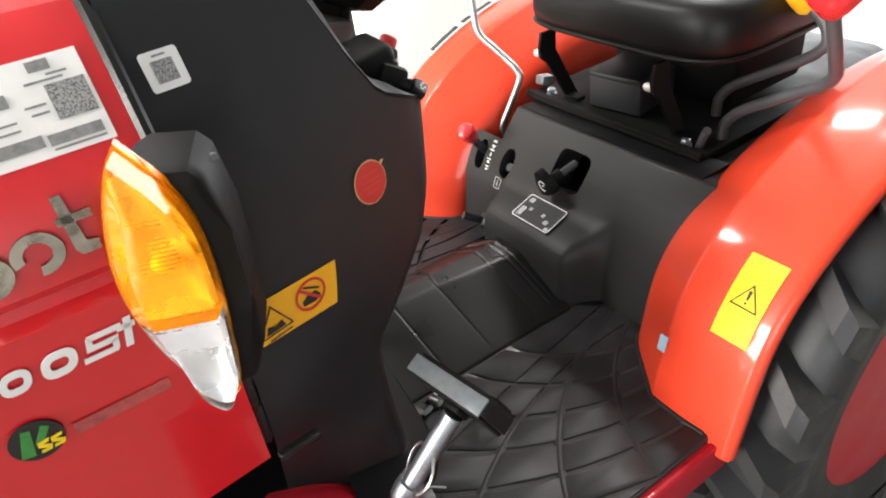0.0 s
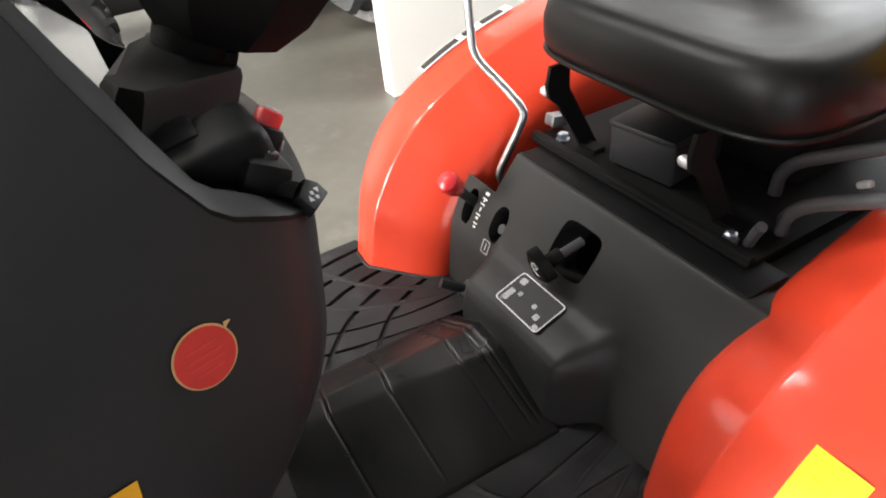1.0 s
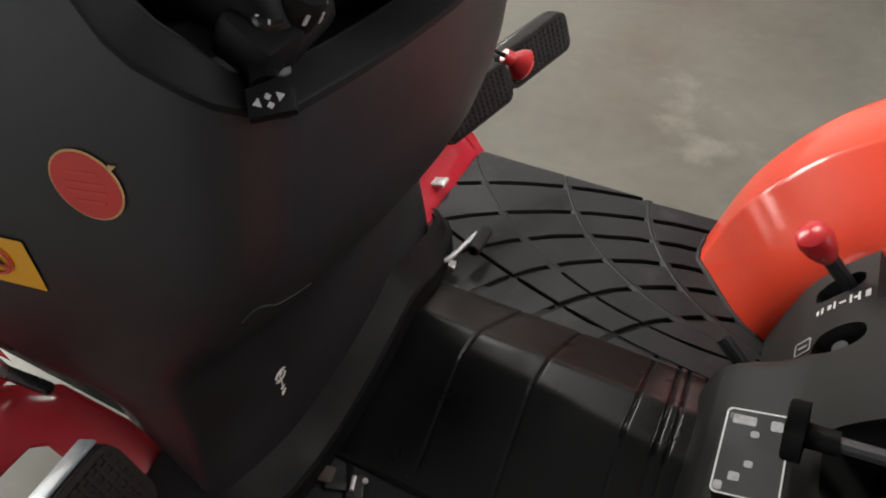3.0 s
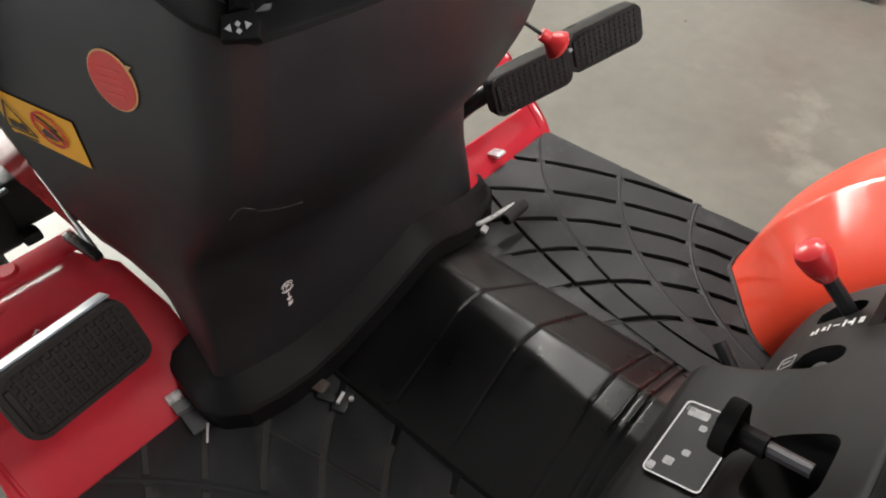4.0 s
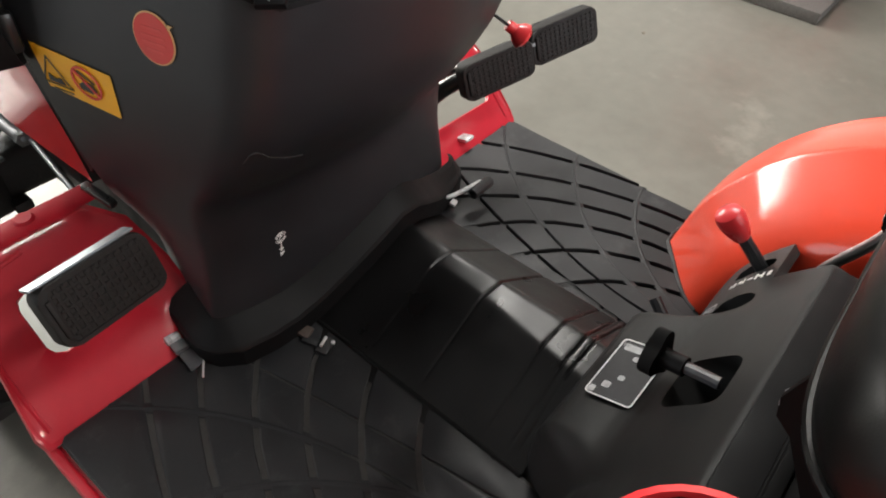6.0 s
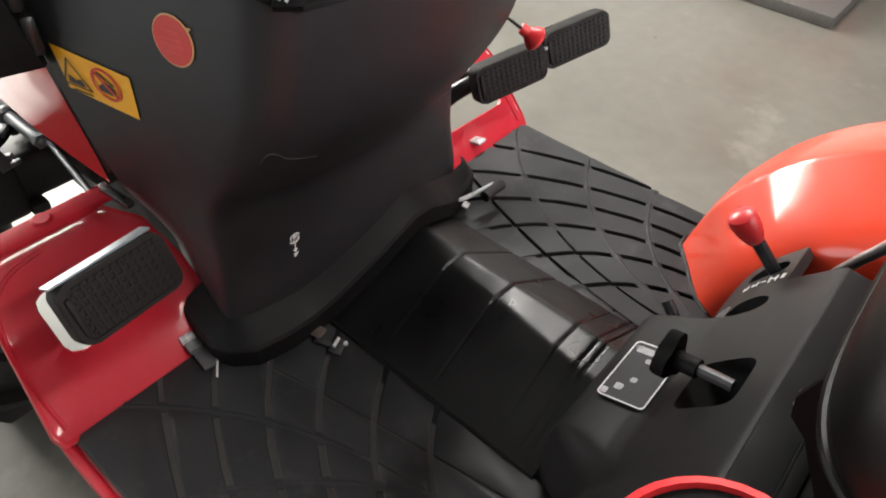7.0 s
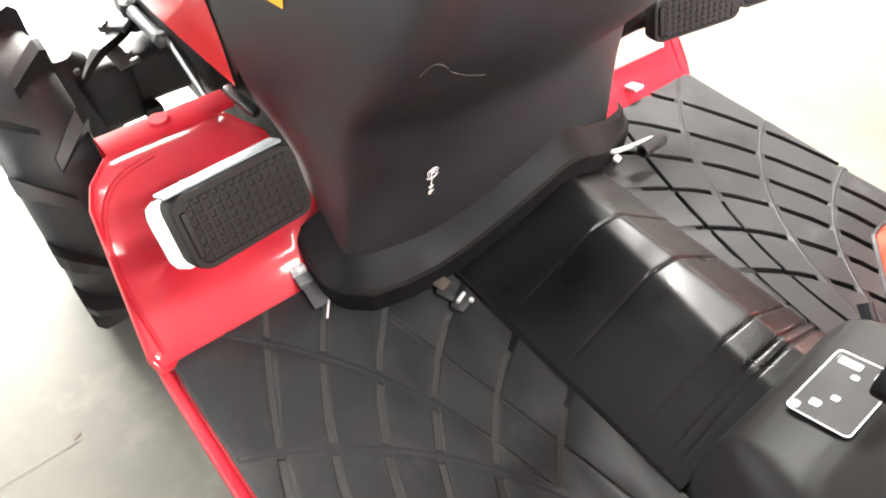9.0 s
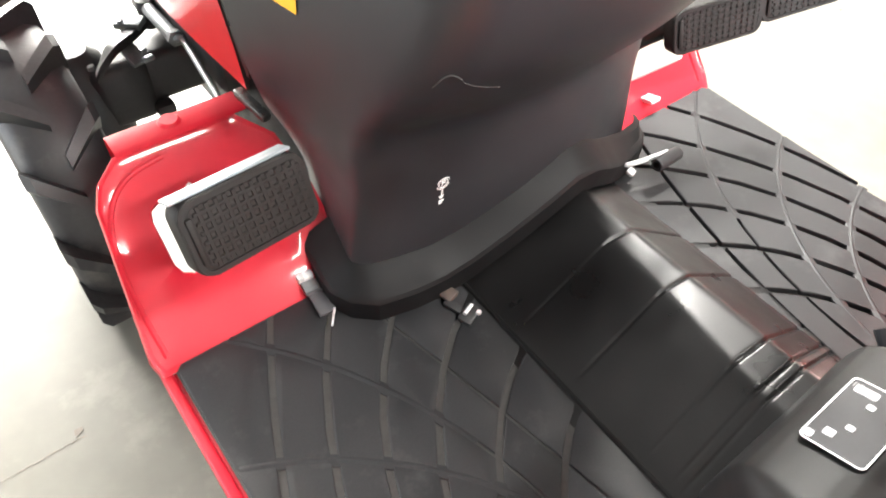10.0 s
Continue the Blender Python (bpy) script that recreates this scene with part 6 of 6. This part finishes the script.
# the two groove families: arcs
def circle3(p, q, r):
    ax, ay, bx, by, cx, cy = *p, *q, *r
    d = 2 * (ax * (by - cy) + bx * (cy - ay) + cx * (ay - by))
    ux = ((ax * ax + ay * ay) * (by - cy) + (bx * bx + by * by) * (cy - ay) + (cx * cx + cy * cy) * (ay - by)) / d
    uy = ((ax * ax + ay * ay) * (cx - bx) + (bx * bx + by * by) * (ax - cx) + (cx * cx + cy * cy) * (bx - ax)) / d
    return ux, uy, math.hypot(ax - ux, ay - uy)


FAM_A = [circle3((0.365, -0.038), (0.411, -0.155), (0.433, -0.257)), circle3((0.257, -0.013), (0.313, -0.091), (0.392, -0.286)), circle3((0.230, -0.088), (0.278, -0.145), (0.351, -0.305)),
         circle3((0.154, -0.119), (0.248, -0.201), (0.313, -0.327)), circle3((0.151, -0.207), (0.223, -0.266), (0.278, -0.357)), circle3((0.150, -0.293), (0.200, -0.335), (0.245, -0.405))]
FAM_B = [circle3((0.241, -0.046), (0.203, -0.152), (0.166, -0.301)), circle3((0.416, 0.000), (0.275, -0.142), (0.201, -0.321)), circle3((0.438, -0.145), (0.314, -0.228), (0.231, -0.353)),
         circle3((0.427, -0.278), (0.343, -0.312), (0.250, -0.400))]

LEFT_A = [circle3((0.328, 0.003), (0.372, -0.085), (0.411, -0.180))] + FAM_A[1:]
LEFT_B = [circle3((0.231, -0.057), (0.204, -0.185), (0.181, -0.308)), circle3((0.364, -0.017), (0.289, -0.122), (0.226, -0.290)), circle3((0.432, -0.138), (0.338, -0.197), (0.243, -0.304)), FAM_B[3]]


def mat_blocks(s, th):
    """Raised blocks between the grooves: the outline is split by each arc in turn."""
    xi = 0.148 if s > 0 else 0.1265
    o = [(xi, -0.062), (0.200, -0.032), (0.252, 0.002), (0.431, 0.002), (0.438, -0.005), (0.438, -0.384), (0.33, -0.400), (0.27, -0.438), (0.230, -0.478), (xi, -0.478)]
    cells = [o]

    def split(cells, circ, w):
        cx, cy, r = circ
        res = []
        for poly in cells:
            ds = [math.hypot(x - cx, y - cy) - r for x, y in poly]
            if min(ds) > -0.002 or max(ds) < 0.002:
                res.append(poly)
                continue
            for sign in (1, -1):
                out = []
                n = len(poly)
                for i in range(n):
                    a, b = poly[i], poly[(i + 1) % n]
                    da, db = sign * ds[i] - w, sign * ds[(i + 1) % n] - w
                    if da >= 0:
                        out.append(a)
                    if (da < 0) != (db < 0):
                        lo, hi = 0.0, 1.0
                        for _ in range(24):
                            mid = (lo + hi) / 2
                            dm = sign * (math.hypot(a[0] + (b[0] - a[0]) * mid - cx, a[1] + (b[1] - a[1]) * mid - cy) - r) - w
                            if (dm < 0) == (da < 0):
                                lo = mid
                            else:
                                hi = mid
                        out.append(("x", a[0] + (b[0] - a[0]) * lo, a[1] + (b[1] - a[1]) * lo))
                # join the crossing points along the arc
                pts = []
                m_ = len(out)
                for i in range(m_):
                    p = out[i]
                    pts.append(p[1:] if p[0] == "x" else p)
                    q = out[(i + 1) % m_]
                    if p[0] == "x" and q[0] == "x":
                        mx, my = (p[1] + q[1]) / 2, (p[2] + q[2]) / 2
                        dm = sign * (math.hypot(mx - cx, my - cy) - r)
                        a0, a1 = math.atan2(p[2] - cy, p[1] - cx), math.atan2(q[2] - cy, q[1] - cx)
                        da = (a1 - a0 + math.pi) % (2 * math.pi) - math.pi
                        if abs(da) * r > 0.004:
                            for t in range(1, 7):
                                a = a0 + da * t / 7
                                pts.append((cx + (r + sign * w) * math.cos(a), cy + (r + sign * w) * math.sin(a)))
                if len(pts) >= 3:
                    res.append(pts)
        return res

    # subdivide the outline so that arcs split it cleanly
    fine = []
    for i in range(len(o)):
        a, b = o[i], o[(i + 1) % len(o)]
        k = max(1, int(math.hypot(b[0] - a[0], b[1] - a[1]) / 0.02))
        fine += [(a[0] + (b[0] - a[0]) * t / k, a[1] + (b[1] - a[1]) * t / k) for t in range(k)]
    cells = [fine]
    fam_a, fam_b = (FAM_A, FAM_B) if s > 0 else (LEFT_A, LEFT_B)
    for c in fam_a:
        cells = split(cells, c, 0.0036)
    for k, c in enumerate(fam_b):
        cells = split(cells, c, (0.0024 if s > 0 else 0.0014) if k == 0 else 0.0016)
    for poly in cells:
        area = 0.5 * abs(sum(poly[i][0] * poly[(i + 1) % len(poly)][1] - poly[(i + 1) % len(poly)][0] * poly[i][1] for i in range(len(poly))))
        if area < 4e-5:
            continue
        clean = []
        for p in poly:
            if not clean or math.hypot(p[0] - clean[-1][0], p[1] - clean[-1][1]) > 0.0012:
                clean.append(p)
        if math.hypot(clean[0][0] - clean[-1][0], clean[0][1] - clean[-1][1]) < 0.0012:
            clean.pop()
        if len(clean) < 3:
            continue
        cx = sum(p[0] for p in clean) / len(clean)
        cy = sum(p[1] for p in clean) / len(clean)
        bm = bmesh.new()
        lo = [bm.verts.new((s * x, y, 0.5128)) for x, y in clean]
        md = [bm.verts.new((s * x, y, 0.5192)) for x, y in clean]
        tp = []
        for x, y in clean:
            d = math.hypot(x - cx, y - cy)
            k = max(0, 1 - (0.0014 if s > 0 else 0.0024) / max(d, 1e-6))
            tp.append(bm.verts.new((s * (cx + (x - cx) * k), cy + (y - cy) * k, 0.5204)))
        n = len(clean)
        for a, b in ((lo, md), (md, tp)):
            for i in range(n):
                bm.faces.new((a[i], a[(i + 1) % n], b[(i + 1) % n], b[i]))
        bm.faces.new(tp)
        part("tread_block", bm, M_RUBBER, th)
    # low rounded ribs along the second family of curves
    for nb, (cx, cy, r) in enumerate(fam_b):
        if nb == 0:
            continue
        inner = 0.236 if nb == 1 else 0.0
        run = []
        for k in range(721):
            a = 2 * math.pi * k / 720
            x, y = cx + r * math.cos(a), cy + r * math.sin(a)
            if max(xi, inner) < x < 0.436 and -0.47 < y < 0.001 and y > -0.385 - 0.16 * max(0, 0.33 - x) / 0.1 and (y < -0.062 + 0.60 * (x - xi) or x > 0.25):
                run.append((x, y, math.cos(a), math.sin(a)))
        if len(run) < 4:
            continue
        run.sort(key=lambda p: p[0])
        bm = bmesh.new()
        loft(bm, [[(s * (x + nx_ * d), y + ny_ * d, z) for d, z in ((-0.0064, 0.5132), (-0.0063, 0.5198), (-0.0058, 0.5201), (-0.0020, 0.5201), (-0.0011, 0.5208), (0.0011, 0.5208), (0.0020, 0.5201), (0.0058, 0.5201), (0.0063, 0.5198), (0.0064, 0.5132))] for x, y, nx_, ny_ in run])
        part("mat_rib", bm, M_RUBBER, th, angle=70)


for s in (-1, 1):
    th = mat_thing(s)
    mat_blocks(s, th)

# ---------- other things in the hall ----------
bm = bmesh.new()
rbox(bm, (0.10, 1.6, 2.4), Matrix.Translation((2.10, -2.02, 1.2)), 0.006)
bd = tagged(part("display_board", bm, M_WPANEL), "tall plain white display board standing on the floor", "display board")
bm = bmesh.new()
rbox(bm, (0.7, 1.5, 0.05), Matrix.Translation((2.85, 0.65, 0.025)), 0.006)
tagged(part("floor_stand", bm, M_DIRT), "low dark grey display platform on the floor", "platform")
# a second tractor parked further along the hall
T2 = thing("tractor", "second red tractor parked beyond the open floor", "tractor")
wheel_thing(3.05, -1.75, 0.50, 0.22, 0.30, 18, "large lugged black rear tyre", -1, T2)
wheel_thing(3.95, -1.75, 0.50, 0.22, 0.30, 18, "large lugged black rear tyre", 1, T2)
wheel_thing(3.10, 0.0, 0.29, 0.165, 0.16, 14, "lugged black front tyre", -1, T2)
wheel_thing(3.90, 0.0, 0.29, 0.165, 0.16, 14, "lugged black front tyre", 1, T2)
bm = bmesh.new()
rbox(bm, (0.56, 1.15, 0.42), Matrix.Translation((3.5, 0.0, 0.92)), 0.06, 3)
part("bonnet", bm, M_RED, T2, "red bonnet")
bm = bmesh.new()
rbox(bm, (0.52, 0.30, 0.55), Matrix.Translation((3.5, -0.72, 0.88)), 0.05, 3)
part("dashboard_cowl", bm, M_BLACK, T2, "black dashboard cowl")
bm = bmesh.new()
rbox(bm, (0.34, 2.3, 0.34), Matrix.Translation((3.5, -0.75, 0.45)), 0.03)
rbox(bm, (0.80, 0.14, 0.12), Matrix.Translation((3.5, 0.0, 0.32)), 0.02)
part("chassis", bm, M_IRON, T2, "black chassis and axles")
for x in (3.03, 3.97):
    bm = bmesh.new()
    rows = []
    for k in range(13):
        a = radians(15 + 140 * k / 12)
        rows.append([(x + dx, -1.75 + (0.56 - dr) * math.cos(a), 0.52 + (0.56 - dr) * 0.75 * math.sin(a)) for dx, dr in ((-0.14, 0.03), (-0.13, 0.0), (0.13, 0.0), (0.14, 0.03))])
    loft(bm, rows)
    part("fender", bm, M_RED, T2, "red rear fender")
bm = bmesh.new()
rbox(bm, (0.42, 0.40, 0.09), Matrix.Translation((3.5, -1.5, 0.95)), 0.03, 3)
part("seat_cushion", bm, M_VINYL, T2, "black seat cushion")

# small marks on the concrete
for x, y, w, h, a in ((-0.604, 0.343, 0.018, 0.012, 20), (1.935, 0.378, 0.02, 0.012, 0)):
    bm = bmesh.new()
    o = [(px * (1 + 0.25 * math.sin(7 * i)), py * (1 + 0.3 * math.cos(5 * i))) for i, (px, py) in enumerate(oval(w, h, 16))]
    prism(bm, o, 0.0012, Matrix.Translation((x, y, 0.0)) @ pose(0, 0, 0, 0, 0, a))
    tagged(part("floor_spot", bm, M_STAIN), "small dark spot on the concrete", "stain")
# hairline crack in the concrete
rnd = random.Random(7)
bm = bmesh.new()
line = [(-0.80 + 0.205 * k / 24, 0.3285 + rnd.uniform(-0.0016, 0.0016)) for k in range(25)]
loft(bm, [[(x, y - w, 0.0008), (x, y, 0.0011), (x, y + w, 0.0008)] for (x, y), w in zip(line, [rnd.uniform(0.0003, 0.0015) for _ in line])])
tagged(part("floor_crack", bm, M_STAIN), "hairline crack in the concrete floor", "crack")
